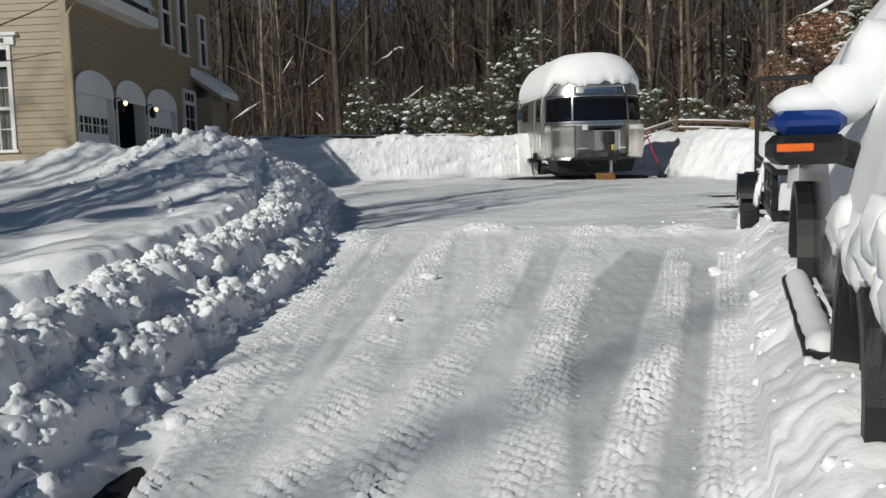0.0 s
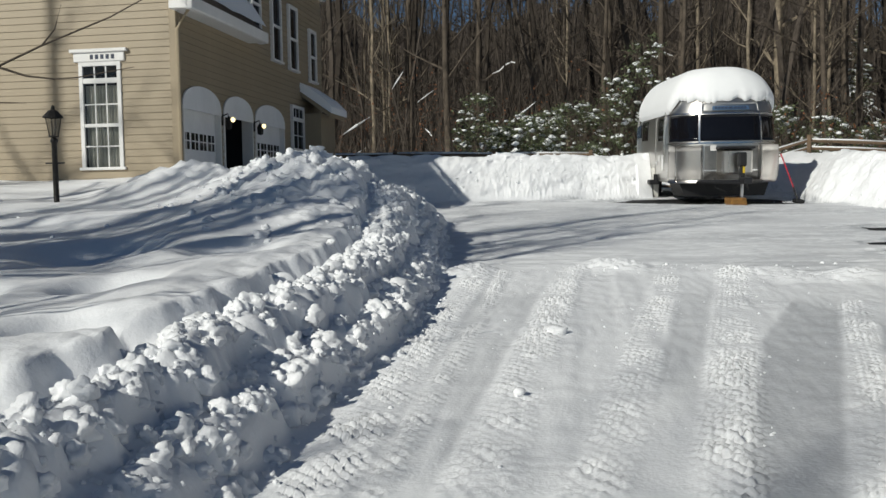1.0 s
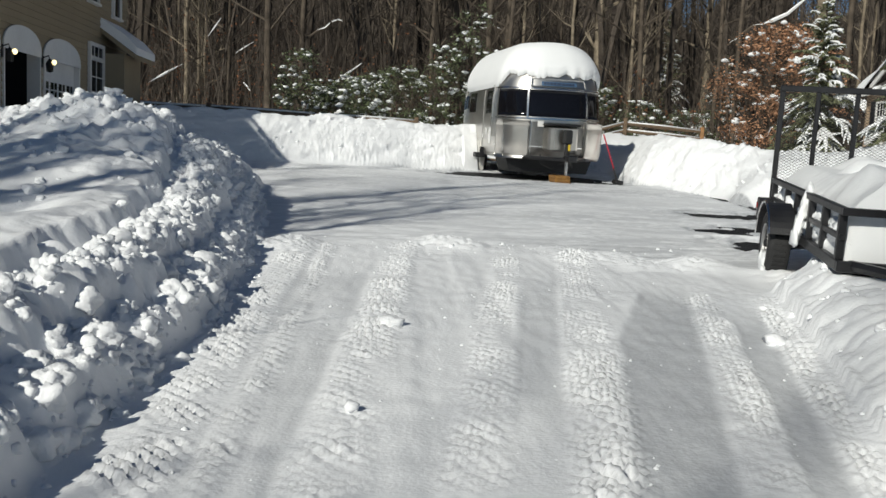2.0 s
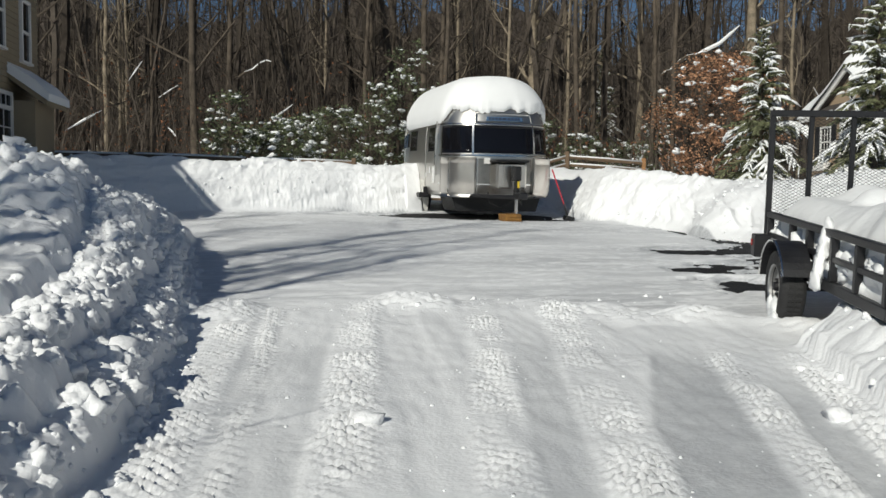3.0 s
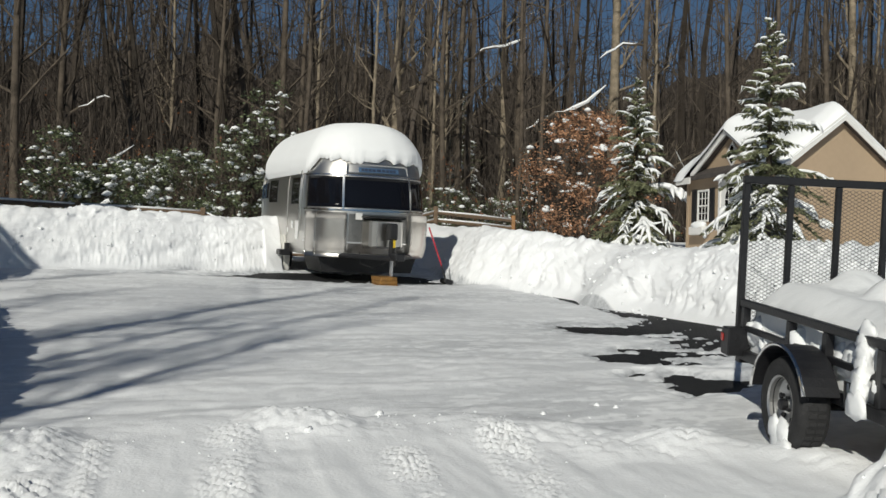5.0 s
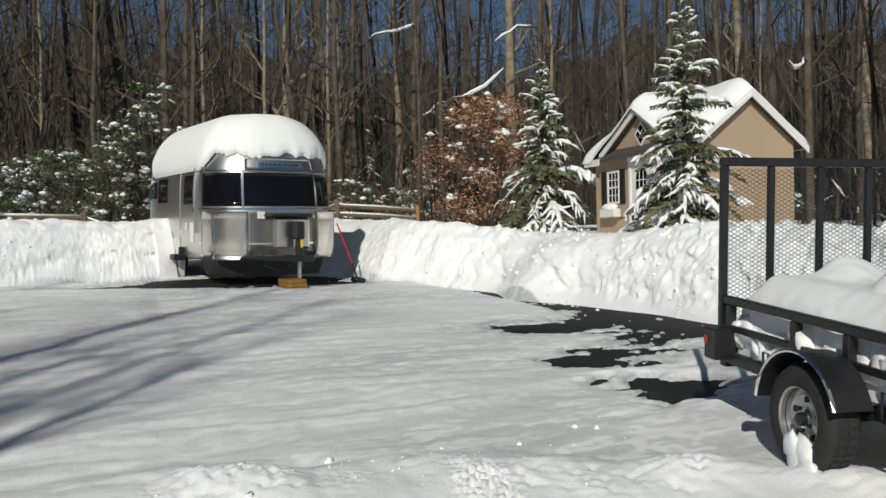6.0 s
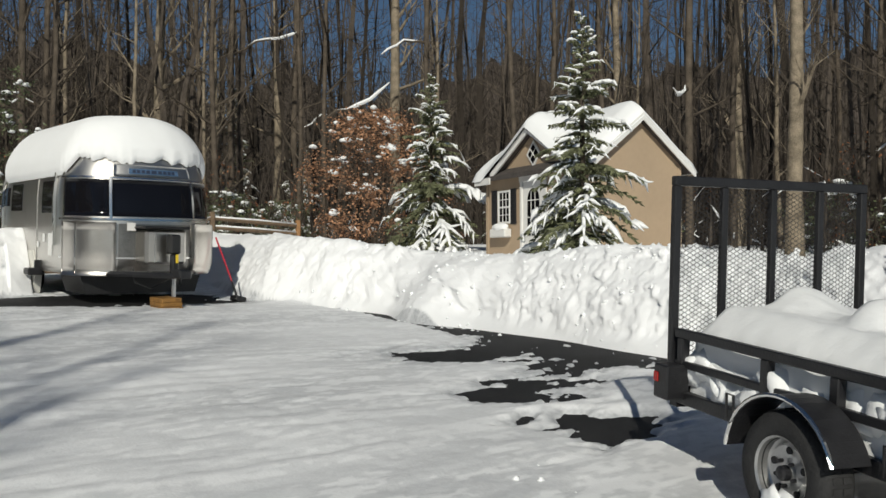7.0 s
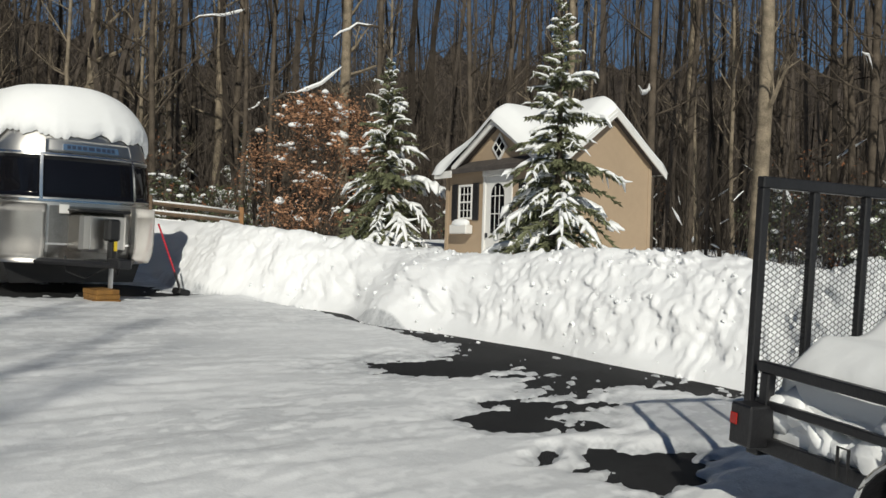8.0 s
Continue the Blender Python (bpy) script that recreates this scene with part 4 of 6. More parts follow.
def build_cart():
    cart = thing("utility_trailer", UM, "black steel utility trailer with raised mesh ramp gate, filled with snow", "utility trailer")
    w, L, deck, top = 1.5, 3.05, 0.50, 0.905
    # local x to the right across the bed, y away from the tow end, gate at y = 0
    rails = []
    for x in (0.0, w - 0.05):
        rails += [((x, -L, top - 0.055), (x + 0.05, 0.0, top)), ((x, -L, deck - 0.05), (x + 0.05, 0.0, deck + 0.03))]
        rails += [((x + 0.006, -L, deck + 0.17), (x + 0.044, 0.0, deck + 0.215))]
    rails += [((0, -L - 0.05, top - 0.055), (w, -L, top)), ((0, -L - 0.05, deck - 0.05), (w, -L, deck + 0.03)), ((0, -0.05, deck - 0.08), (w, 0.03, deck + 0.02))]
    boxes("rail", BLACK_STEEL, cart, *rails)
    posts = []
    for x in (0.0, w - 0.06):
        posts += [((x, y, deck + 0.03), (x + 0.055, y + 0.06, top - 0.055)) for y in (-0.09, -0.86, -1.36, -1.98, -2.5, -L + 0.02)]
    boxes("upright", BLACK_STEEL, cart, *posts)
    s = Soup()
    for k in range(7):
        s.box((0.05, -L + k * L / 7 + 0.005, deck - 0.03), (w - 0.05, -L + (k + 1) * L / 7 - 0.005, deck))
    part("deck", s, FENCE_WOOD, cart, "weathered plank deck")
    gate = new("ramp_gate")
    gate.parent, gate.matrix_local = cart, pose(0, 0.02, deck - 0.02, -1.5, 0, 0)
    gh = 1.31
    bars = [((0, 0, 0), (0.05, 0.05, gh)), ((w - 0.05, 0, 0), (w, 0.05, gh)), ((-0.0, -0.002, gh), (w, 0.052, gh + 0.06)), ((0.05, 0.002, 0), (w - 0.05, 0.048, 0.05))]
    boxes("gate_bar", BLACK_STEEL, gate, *bars)
    boxes("gate_upright", BLACK_STEEL, gate, *[((w * k / 4 - 0.022, 0.003, 0.05), (w * k / 4 + 0.022, 0.047, gh)) for k in (1, 2, 3)])
    s = Soup()
    # expanded metal: flat strands in diamonds
    dx, dz, r = 0.027, 0.0150, 0.0019
    nx, nz = int((w - 0.1) / dx), int((gh - 0.06) / dz)
    for i in range(nx):
        for j in range(nz):
            x0, z0 = 0.05 + i * dx, 0.05 + j * dz
            up = (i + j) % 2
            a, b = (z0, z0 + dz) if up else (z0 + dz, z0)
            p, q = Vector((x0, 0.02, a)), Vector((x0 + dx, 0.026, b))
            t = Vector((0, 0, r))
            u = Vector((0, 0.003, 0))
            s.add([p - t, q - t, q + t, p + t, p - t + u, q - t + u, q + t + u, p + t + u], [(0, 1, 2, 3), (7, 6, 5, 4), (3, 2, 6, 7), (4, 5, 1, 0)])
    part("mesh_panel", s, BLACK_STEEL, gate, "black expanded metal mesh")
    # mudguards and wheels
    for sg, x in ((-1, -0.11), (1, w + 0.11)):
        s = Soup()
        arc = [(math.cos(a) * 0.385, 0.375 + math.sin(a) * 0.375) for a in np.linspace(0.12, math.pi - 0.35, 18)]
        inner = [(math.cos(a) * 0.372, 0.375 + math.sin(a) * 0.362) for a in np.linspace(0.12, math.pi - 0.35, 18)]
        lo, hi = (x - 0.12, x + 0.1)
        k = len(arc)
        vs = [Vector((xx, yy + AXLE, zz)) for xx in (lo, hi) for yy, zz in arc] + [Vector((xx, yy + AXLE, zz)) for xx in (lo, hi) for yy, zz in inner]
        fs = []
        for i in range(k - 1):
            fs += [(i, i + 1, k + i + 1, k + i), (2 * k + i, 3 * k + i, 3 * k + i + 1, 2 * k + i + 1), (i, 2 * k + i, 2 * k + i + 1, i + 1), (k + i, k + i + 1, 3 * k + i + 1, 3 * k + i)]
        s.add(vs, fs)
        part("mudguard", s, BLACK_STEEL, cart, "rounded black mudguard", smooth=False)
        s = Soup()
        ox = lo if sg < 0 else hi
        s.tube([(ox, a + AXLE, b) for a, b in arc], [0.011] * k, 6)
        part("mudguard_lip", s, ALU_BRIGHT if sg < 0 else BLACK_STEEL, cart, "mudguard lip, bright only on the near side")
        wheel = new("wheel")
        wheel.parent, wheel.matrix_local = cart, pose(x, AXLE, 0.375, 0, 90 * sg, 0) @ Matrix.Diagonal((0.87, 0.87, 0.95, 1))
        s = Soup()
        s.lathe([(0.19, -0.09), (0.27, -0.105), (0.325, -0.095), (0.345, -0.06), (0.346, 0.06), (0.325, 0.095), (0.27, 0.105), (0.205, 0.095), (0.19, 0.06)], 40)
        part("tyre", s, RUBBER, wheel, smooth=True)
        s = Soup()
        for q in range(40):
            a = q * math.tau / 40
            for zz in (-0.055, 0.005):
                s.box((0.34, -0.017, zz), (0.352, 0.017, zz + 0.05), pose(0, 0, 0, 0, 0, math.degrees(a)))
        tagged(part("tread", s, RUBBER, wheel), kind="stuff")
        rim = Soup()
        rim.lathe([(0.0, 0.055), (0.05, 0.055), (0.055, 0.035), (0.10, 0.03), (0.15, 0.045), (0.165, 0.01), (0.19, 0.03), (0.195, 0.09), (0.207, 0.1), (0.207, 0.085), (0.2, -0.08), (0, -0.08)], 40)
        rim_ob = part("rim", rim, WHEEL, wheel, "silver steel rim", smooth=False)
        for q in range(5):
            a = q * math.tau / 5
            s = Soup()
            s.lathe([(0.0, 0.049), (0.022, 0.047), (0.022, 0.03)], 10, pose(0.125 * math.cos(a), 0.125 * math.sin(a), 0))
            part("rim_hole", s, DARK, rim_ob, "dark vent hole")
        s = Soup()
        s.lathe([(0.045, 0.05), (0.042, 0.09), (0.03, 0.1), (0, 0.105)], 16)
        for q in range(5):
            a = q * math.tau / 5 + 0.6
            s.lathe([(0.012, 0.05), (0.012, 0.075), (0, 0.08)], 6, pose(0.072 * math.cos(a), 0.072 * math.sin(a), 0))
        part("hub", s, BLACK_STEEL, wheel, "rusty hub and nuts")
    # lamps, latch loops, tongue
    for x in (-0.1, w - 0.06):
        s = Soup()
        s.box((x - 0.02, -0.12, deck - 0.02), (x + 0.14, 0.03, deck + 0.19), None, 0.01)
        lampbox = part("lamp_box", s, BLACK_STEEL, cart)
        boxes("tail_lamp", RED_LENS, lampbox, ((x - 0.028, -0.03, deck + 0.08), (x - 0.02, 0.02, deck + 0.14)), ((x, 0.03, deck + 0.01), (x + 0.12, 0.045, deck + 0.15)), label="red tail lamp")
    for y in (-0.61, -1.71):
        s = Soup()
        s.tube([(-0.03, y - 0.03, deck - 0.02), (-0.035, y - 0.03, deck + 0.12), (-0.035, y + 0.03, deck + 0.12), (-0.03, y + 0.03, deck - 0.02)], [0.008] * 4, 6)
        part("tie_loop", s, BLACK_STEEL, cart)
    s = Soup()
    s.tube([(0.1, -L, deck), (w / 2, -L - 1.0, deck)], [0.04, 0.04], 6), s.tube([(w - 0.1, -L, deck), (w / 2, -L - 1.0, deck)], [0.04, 0.04], 6), s.box((w / 2 - 0.05, -L - 1.15, deck - 0.05), (w / 2 + 0.05, -L - 0.9, deck + 0.06), None, 0.02)
    part("tongue", s, BLACK_STEEL, cart)
    s = Soup()
    s.tube([(w / 2, AXLE, 0.375), (-0.1, AXLE, 0.375)], [0.03, 0.03], 8), s.tube([(w / 2, AXLE, 0.375), (w + 0.1, AXLE, 0.375)], [0.03, 0.03], 8)
    part("axle", s, BLACK_STEEL, cart)
    # snow load, heaped above the rails and leaning out between them
    s = Soup()
    nx, ny = 40, 80
    vs = []
    for j in range(ny + 1):
        for i in range(nx + 1):
            u, v = i / nx, j / ny
            x, y = 0.06 + (w - 0.12) * u, -L + 0.04 + (L - 0.1) * v
            edge = min(u, 1 - u) * 2
            heap = min(1.0, edge * 3.0) ** 0.6 * min(1.0, (1 - v) * 20 + 0.45) ** 0.5
            nz = noise.noise(Vector((x * 0.9, y * 0.9, 2))) * 0.5 + noise.noise(Vector((x * 3.5, y * 3.5, 7))) * 0.08
            z = deck + 0.29 + heap * (0.27 + 0.13 * nz) + (0.2 if y > -0.9 else 0.4) * max(0, noise.noise(Vector((x * 1.7, y * 1.7, 4)))) * heap + 0.012 * noise.noise(Vector((x * 9, y * 9, 1)))
            if u == 0 or u == 1 or v == 0 or v == 1:
                z = deck
            vs.append(Vector((x + 0.03 * noise.noise(Vector((x, y * 5, 9))) * (edge < 0.1), y, z)))
    s.add(vs, [(j * (nx + 1) + i, j * (nx + 1) + i + 1, (j + 1) * (nx + 1) + i + 1, (j + 1) * (nx + 1) + i) for j in range(ny) for i in range(nx)])
    single("snow_load", s, ROOF_SNOW, "deep lumpy snow filling the utility trailer's bed", "snow", smooth=True, m=UM)
    s = Soup()
    rnd = random.Random(5)
    for k in range(34):
        y = -0.1 - k * 0.085
        s.blob((0.075 + 0.02 * rnd.random(), y, deck + 0.07 + 0.15 * rnd.random()), (0.05 + 0.03 * rnd.random(), 0.10, 0.06 + 0.05 * rnd.random()), k, 0.5, 2.2)
    for k in range(7):
        s.blob((0.03 - 0.016 * k, -1.76 - 0.02 * k, 0.9 - 0.062 * k), (0.032, 0.06 + 0.02 * rnd.random(), 0.08), 50 + k, 0.5, 2.4)
    single("slipped_snow", s, ROOF_SNOW, "snow slipping out between the utility trailer's rails", "snow", kind="stuff", smooth=True, m=UM)
    s = Soup()
    for k, (x, y, z, r) in enumerate(((-0.22, -1.30, 0.20, 0.10), (-0.23, -1.20, 0.22, 0.09), (-0.24, -1.36, 0.12, 0.09), (-0.23, -1.24, 0.15, 0.08))):
        s.blob((x + 0.02, y, z), (r * 0.3, r, r), k + 70, 0.3, 1.6)
    single("wheel_snow", s, ROOF_SNOW, "clod of snow stuck against the trailer wheel", "snow", smooth=True, m=UM)


build_cart()


# ---- the pickup truck ----
TM = pose(1.445, 2.82, -0.32, 3.5, 0.9, -18.0)


def build_truck():
    """Local x to the right across the truck from its near side, y from the front bumper back."""
    truck = thing("pickup_truck", TM, "dark pickup truck with blue-capped mirrors buried under draped snow", "pickup truck")
    W, L = 1.95, 5.0
    s = Soup()
    side = [(-0.75, 0.45), (-0.75, 0.95), (-0.6, 1.1), (0.9, 1.18), (1.0, 1.2), (2.9, 1.2), (2.95, 1.2), (4.25, 1.18), (4.3, 1.15), (4.3, 0.5), (3.75, 0.5), (3.65, 0.78), (3.45, 0.92), (3.15, 0.92), (2.95, 0.78), (2.85, 0.45), (0.85, 0.45), (0.75, 0.78), (0.55, 0.92), (0.25, 0.92), (0.05, 0.78), (-0.05, 0.45)]
    s.prism(side, 0.04, W - 0.04, "x")
    part("body", s, BODY_PAINT, truck, "dark glossy body sides")
    s = Soup()
    s.add([Vector(p) for p in ((0.1, 0.9, 1.19), (W - 0.1, 0.9, 1.19), (W - 0.1, 2.85, 1.19), (0.1, 2.85, 1.19), (0.28, 1.6, 1.78), (W - 0.28, 1.6, 1.78), (W - 0.28, 2.7, 1.78), (0.28, 2.7, 1.78))], [(0, 1, 5, 4), (1, 2, 6, 5), (2, 3, 7, 6), (3, 0, 4, 7), (4, 5, 6, 7)])
    part("cab", s, BODY_PAINT, truck)
    s = Soup()
    s.add([Vector(p) for p in ((0.19, 0.86, 1.21), (W - 0.19, 0.86, 1.21), (W - 0.34, 1.54, 1.76), (0.34, 1.54, 1.76))], [(0, 1, 2, 3)])
    part("windscreen", s, TINT, truck)
    s = Soup()
    s.add([Vector(p) for p in ((0.09, 1.0, 1.22), (0.09, 2.7, 1.22), (0.25, 2.6, 1.74), (0.25, 1.66, 1.74))], [(0, 1, 2, 3)])
    part("side_window", s, TINT, truck)
    boxes("bumper", BLACK_PLASTIC, truck, ((0.0, -0.92, 0.42), (W, -0.75, 0.72)), ((0.1, 4.3, 0.45), (W - 0.1, 4.42, 0.65)), c=0.03)
    boxes("running_board", BLACK_PLASTIC, truck, ((-0.14, 0.95, 0.36), (0.04, 2.85, 0.43)), ((W - 0.04, 0.95, 0.36), (W + 0.14, 2.85, 0.43)), c=0.02)
    boxes("bed_wall", BODY_PAINT, truck, ((0.04, 2.96, 1.18), (0.12, 4.3, 1.22)), ((W - 0.12, 2.96, 1.18), (W - 0.04, 4.3, 1.22)), c=0.01)
    for x in (0.0, W - 0.06):
        for yc in (0.4, 3.3):
            s = Soup()
            out = [(yc + 0.50 * math.cos(a), 0.42 + 0.56 * math.sin(a)) for a in np.linspace(0, math.pi, 15)]
            inn = [(yc + 0.42 * math.cos(a), 0.42 + 0.48 * math.sin(a)) for a in np.linspace(math.pi, 0, 15)]
            s.prism(out + inn, x - 0.05, x + 0.09, "x")
            part("wheel_flare", s, BLACK_PLASTIC, truck, "black plastic wheel-arch flare")
    for x in (0.16, W - 0.16):
        for yc in (0.4, 3.3):
            w = new("wheel")
            w.parent, w.matrix_local = truck, pose(x, yc, 0.39, 0, -90 if x < 1 else 90, 0)
            s = Soup()
            s.lathe([(0.22, -0.1), (0.34, -0.12), (0.38, -0.09), (0.39, 0.0), (0.38, 0.09), (0.34, 0.12), (0.22, 0.1)], 32)
            part("tyre", s, RUBBER, w, smooth=True)
            s = Soup()
            s.lathe([(0, 0.04), (0.1, 0.05), (0.2, 0.03), (0.23, 0.09), (0.23, -0.08), (0, -0.08)], 32)
            part("rim", s, WHEEL, w, smooth=True)
    for sg, x in ((-1, 0.0), (1, W)):
        mir = new("wing_mirror")
        mir.parent, mir.matrix_local = truck, pose(x, 0.6, 1.245, 0, 0, 14 * -sg)
        s = Soup()
        s.box((-0.30 if sg < 0 else 0.03, 0.0, 0.0), (-0.03 if sg < 0 else 0.30, 0.17, 0.11), None, 0.03)
        part("mirror_housing", s, BLACK_PLASTIC, mir, "black mirror housing")
        s = Soup()
        s.box((-0.295 if sg < 0 else 0.035, 0.002, 0.108), (-0.035 if sg < 0 else 0.295, 0.165, 0.2), None, 0.035)
        part("mirror_cap", s, BLUE_PAINT, mir, "glossy blue mirror cap")
        boxes("turn_signal", AMBER, mir, ((-0.297 if sg < 0 else 0.16, -0.008, 0.05), (-0.165 if sg < 0 else 0.297, 0.004, 0.08)), label="orange turn signal strip", c=0.004)
        s = Soup()
        s.tube([(0.08 * sg, 0.1, 0.06), (-0.1 * sg, 0.14, 0.0)], [0.05, 0.05], 8)
        part("mirror_arm", s, BLACK_PLASTIC, mir)
        s = Soup()
        s.blob((0.17 * sg, 0.09, 0.22), (0.14, 0.11, 0.07), 3 + sg, 0.2), s.blob((0.04 * sg, 0.12, 0.26), (0.13, 0.14, 0.12), 9 + sg, 0.2), s.blob((-0.08 * sg, 0.15, 0.36), (0.14, 0.15, 0.18), 12 + sg, 0.2)
        single("mirror_snow", s, ROOF_SNOW, "cap of snow heaped on the truck's mirror", "snow", smooth=True, m=TM @ pose(x, 0.6, 1.245))
    # draped snow over bonnet, cab and bed
    s = Soup()
    nx, ny = 50, 110
    vs = []
    for j in range(ny + 1):
        for i in range(nx + 1):
            u, v = i / nx, j / ny
            x, y = -0.04 + (W + 0.08) * u, -0.78 + 5.05 * v
            top = np.interp(y, [-0.78, -0.6, 0.8, 1.55, 2.65, 2.9, 4.25], [1.0, 1.12, 1.22, 1.8, 1.8, 1.22, 1.2])
            e = min(u, 1 - u) * (W + 0.08)
            cab = max(0.0, min(1.0, (y - 0.75) / 0.6)) * max(0.0, min(1.0, (3.0 - y) / 0.3))
            roundoff = min(1.0, e / (0.12 + 0.3 * cab)) ** 0.55
            th = 0.32 + 0.05 * noise.noise(Vector((x * 1.6, y * 1.6, 1)))
            lip = 0.92 + 0.14 * noise.noise(Vector((0, y * 3.1, 3 + (u > 0.5) * 5))) + 0.05 * noise.noise(Vector((0, y * 11, 8)))
            lip += 0.34 * cab + 0.22 * (y > 2.8)
            z = lip + (top + th - lip) * roundoff
            endy = min(v, 1 - v) * 5.05
            if endy < 0.25:
                z = 0.85 + (z - 0.85) * (endy / 0.25) ** 0.5
            vs.append(Vector((x, y, z)))
    s.add(vs, [(j * (nx + 1) + i, j * (nx + 1) + i + 1, (j + 1) * (nx + 1) + i + 1, (j + 1) * (nx + 1) + i) for j in range(ny) for i in range(nx)])
    rnd = random.Random(8)
    for k in range(14):
        y = -0.7 + 1.5 * rnd.random()
        s.blob((-0.02, y, 0.93 + 0.16 * rnd.random()), (0.06, 0.09 + 0.06 * rnd.random(), 0.12), k, 0.35)
    single("truck_snow", s, ROOF_SNOW, "deep draped snow covering the pickup truck", "snow", smooth=True, m=TM)
    s = Soup()
    s.tube([(-0.06, 0.98 + k * 0.06, 0.425) for k in range(31)], [0.02 if k in (0, 30) else 0.066 + 0.01 * noise.noise(Vector((k * 0.35, 0, 0))) for k in range(31)], 12)
    single("step_snow", s, ROOF_SNOW, "strip of snow lying on the truck's running board", "snow", smooth=True, m=TM)
    for k in range(16):
        s = Soup()
        y, h = -0.4 + k * 0.11 + 0.04 * rnd.random(), 0.06 + 0.16 * rnd.random()
        s.tube([(0, 0, 0.02), (0, 0, -h * 0.5), (0, 0, -h)], [0.011, 0.007, 0.001], 6)
        single("icicle", s, glass, "clear icicle hanging from the truck's snow", "icicle", "icicles on the truck", m=TM @ pose(-0.05, y, 0.86 + 0.05 * rnd.random()))


build_truck()


# ---- the garden shed ----

def build_shed():
    """Local x along the front from the near corner, y back into the shed."""
    m = pose(12.42, 23.8, 1.45, 0, 0, -95.0)
    # here x runs from the far front corner towards the near one, y goes back into the shed
    shed = thing("garden_shed", m, "tan garden shed with white trim, arched door, dormer and snowy roof", "shed")
    L, D, H, R, DR = 3.9, 2.5, 2.10, 3.04, 2.93
    s = Soup()
    s.box((0, 0, -0.3), (0.5, 0.08, H)), s.box((1.02, 0, -0.3), (1.42, 0.08, H)), s.box((2.42, 0, -0.3), (L, 0.08, H)), s.box((0.5, 0, -0.3), (1.02, 0.08, 0.92)), s.box((0.5, 0, 1.7), (1.02, 0.08, H)), s.box((1.42, 0, 1.93), (2.42, 0.08, H))
    part("front_wall", s, SHED_WALL, shed)
    s = Soup()
    s.box((0.08, D - 0.08, -0.3), (L - 0.08, D, H))
    part("back_wall", s, SHED_WALL, shed)
    for lo, hi in ((L - 0.08, L), (0, 0.08)):
        s = Soup()
        s.prism([(0.002, -0.3), (D, -0.3), (D, H), (D / 2, R), (0.002, H)], lo + 0.002, hi + 0.002, "x")
        part("gable_wall", s, SHED_WALL, shed)
    s = Soup()
    s.prism([(0.6, H), (3.3, H), (1.95, DR)], 0.0, 0.08)
    part("dormer_wall", s, SHED_WALL, shed)
    boxes("corner_trim", SHED_WALL, shed, ((L - 0.09, -0.02, -0.3), (L + 0.02, 0.0, H)), ((-0.02, -0.02, -0.3), (0.09, 0.0, H)), ((L, 0.0, -0.3), (L + 0.02, 0.09, H)), ((L, D - 0.09, -0.3), (L + 0.02, D, H)))
    # roofs
    s = Soup()
    ov = 0.22
    k = (R - H) / (D / 2)
    s.prism([(-ov, H - k * ov), (D / 2, R), (D + ov, H - k * ov), (D + ov, H - k * ov + 0.1), (D / 2, R + 0.1), (-ov, H - k * ov + 0.1)], -0.18, L + 0.18, "x")
    s.prism([(0.5, H - 0.1), (1.95, DR), (3.4, H - 0.1), (3.4, H), (1.95, DR + 0.1), (0.5, H)], -0.16, D / 2)
    part("roof", s, SHINGLE, shed)
    s = Soup()
    s.prism([(0.44, H - 0.14), (1.95, DR - 0.04), (3.46, H - 0.14), (3.46, H + 0.02), (1.95, DR + 0.12), (0.44, H + 0.02)], -0.2, -0.16)
    part("dormer_rake", s, TRIM, shed)
    s = Soup()
    s.prism([(-ov - 0.03, H - k * ov - 0.1), (D / 2, R - 0.05), (D + ov + 0.03, H - k * ov - 0.1), (D + ov + 0.03, H - k * ov + 0.06), (D / 2, R + 0.11), (-ov - 0.03, H - k * ov + 0.06)], L + 0.18, L + 0.21, "x")
    part("gable_rake", s, TRIM, shed)
    boxes("fascia", TRIM, shed, ((-0.18, -ov - 0.03, H - k * ov - 0.08), (0.5, -ov, H - k * ov + 0.08)), ((3.4, -ov - 0.03, H - k * ov - 0.08), (L + 0.18, -ov, H - k * ov + 0.08)))
    # door
    door = new("door")
    door.parent, door.location = shed, (-0.2, 0, 0)
    boxes("door_frame", TRIM, door, ((1.62, -0.03, -0.3), (1.7, 0.05, 1.93)), ((2.54, -0.03, -0.3), (2.62, 0.05, 1.93)), ((1.6, -0.04, 1.85), (2.64, 0.05, 1.97)))
    boxes("door_leaf", TRIM, door, ((1.7, 0.0, -0.3), (2.54, 0.05, 1.85)), label="white door")
    s = Soup()
    arc = [(1.9, 0.62)] + [(2.34, 0.62)] + [(2.12 + 0.22 * math.cos(a), 1.42 + 0.26 * math.sin(a)) for a in np.linspace(0, math.pi, 13)]
    s.prism(arc, -0.012, -0.002)
    part("arched_pane", s, TINT, door)
    bars = [((2.12 - 0.075 - 0.01, -0.02, 0.62), (2.12 - 0.075 + 0.01, -0.013, 1.62)), ((2.12 + 0.075 - 0.01, -0.02, 0.62), (2.12 + 0.075 + 0.01, -0.013, 1.62)), ((1.9, -0.021, 1.02), (2.34, -0.014, 1.04)), ((1.9, -0.021, 1.4), (2.34, -0.014, 1.42))]
    boxes("glazing_bar", TRIM, door, *bars, c=0)
    boxes("door_handle", BLACK_STEEL, door, ((1.75, -0.05, 0.52), (1.79, 0.0, 0.62)))
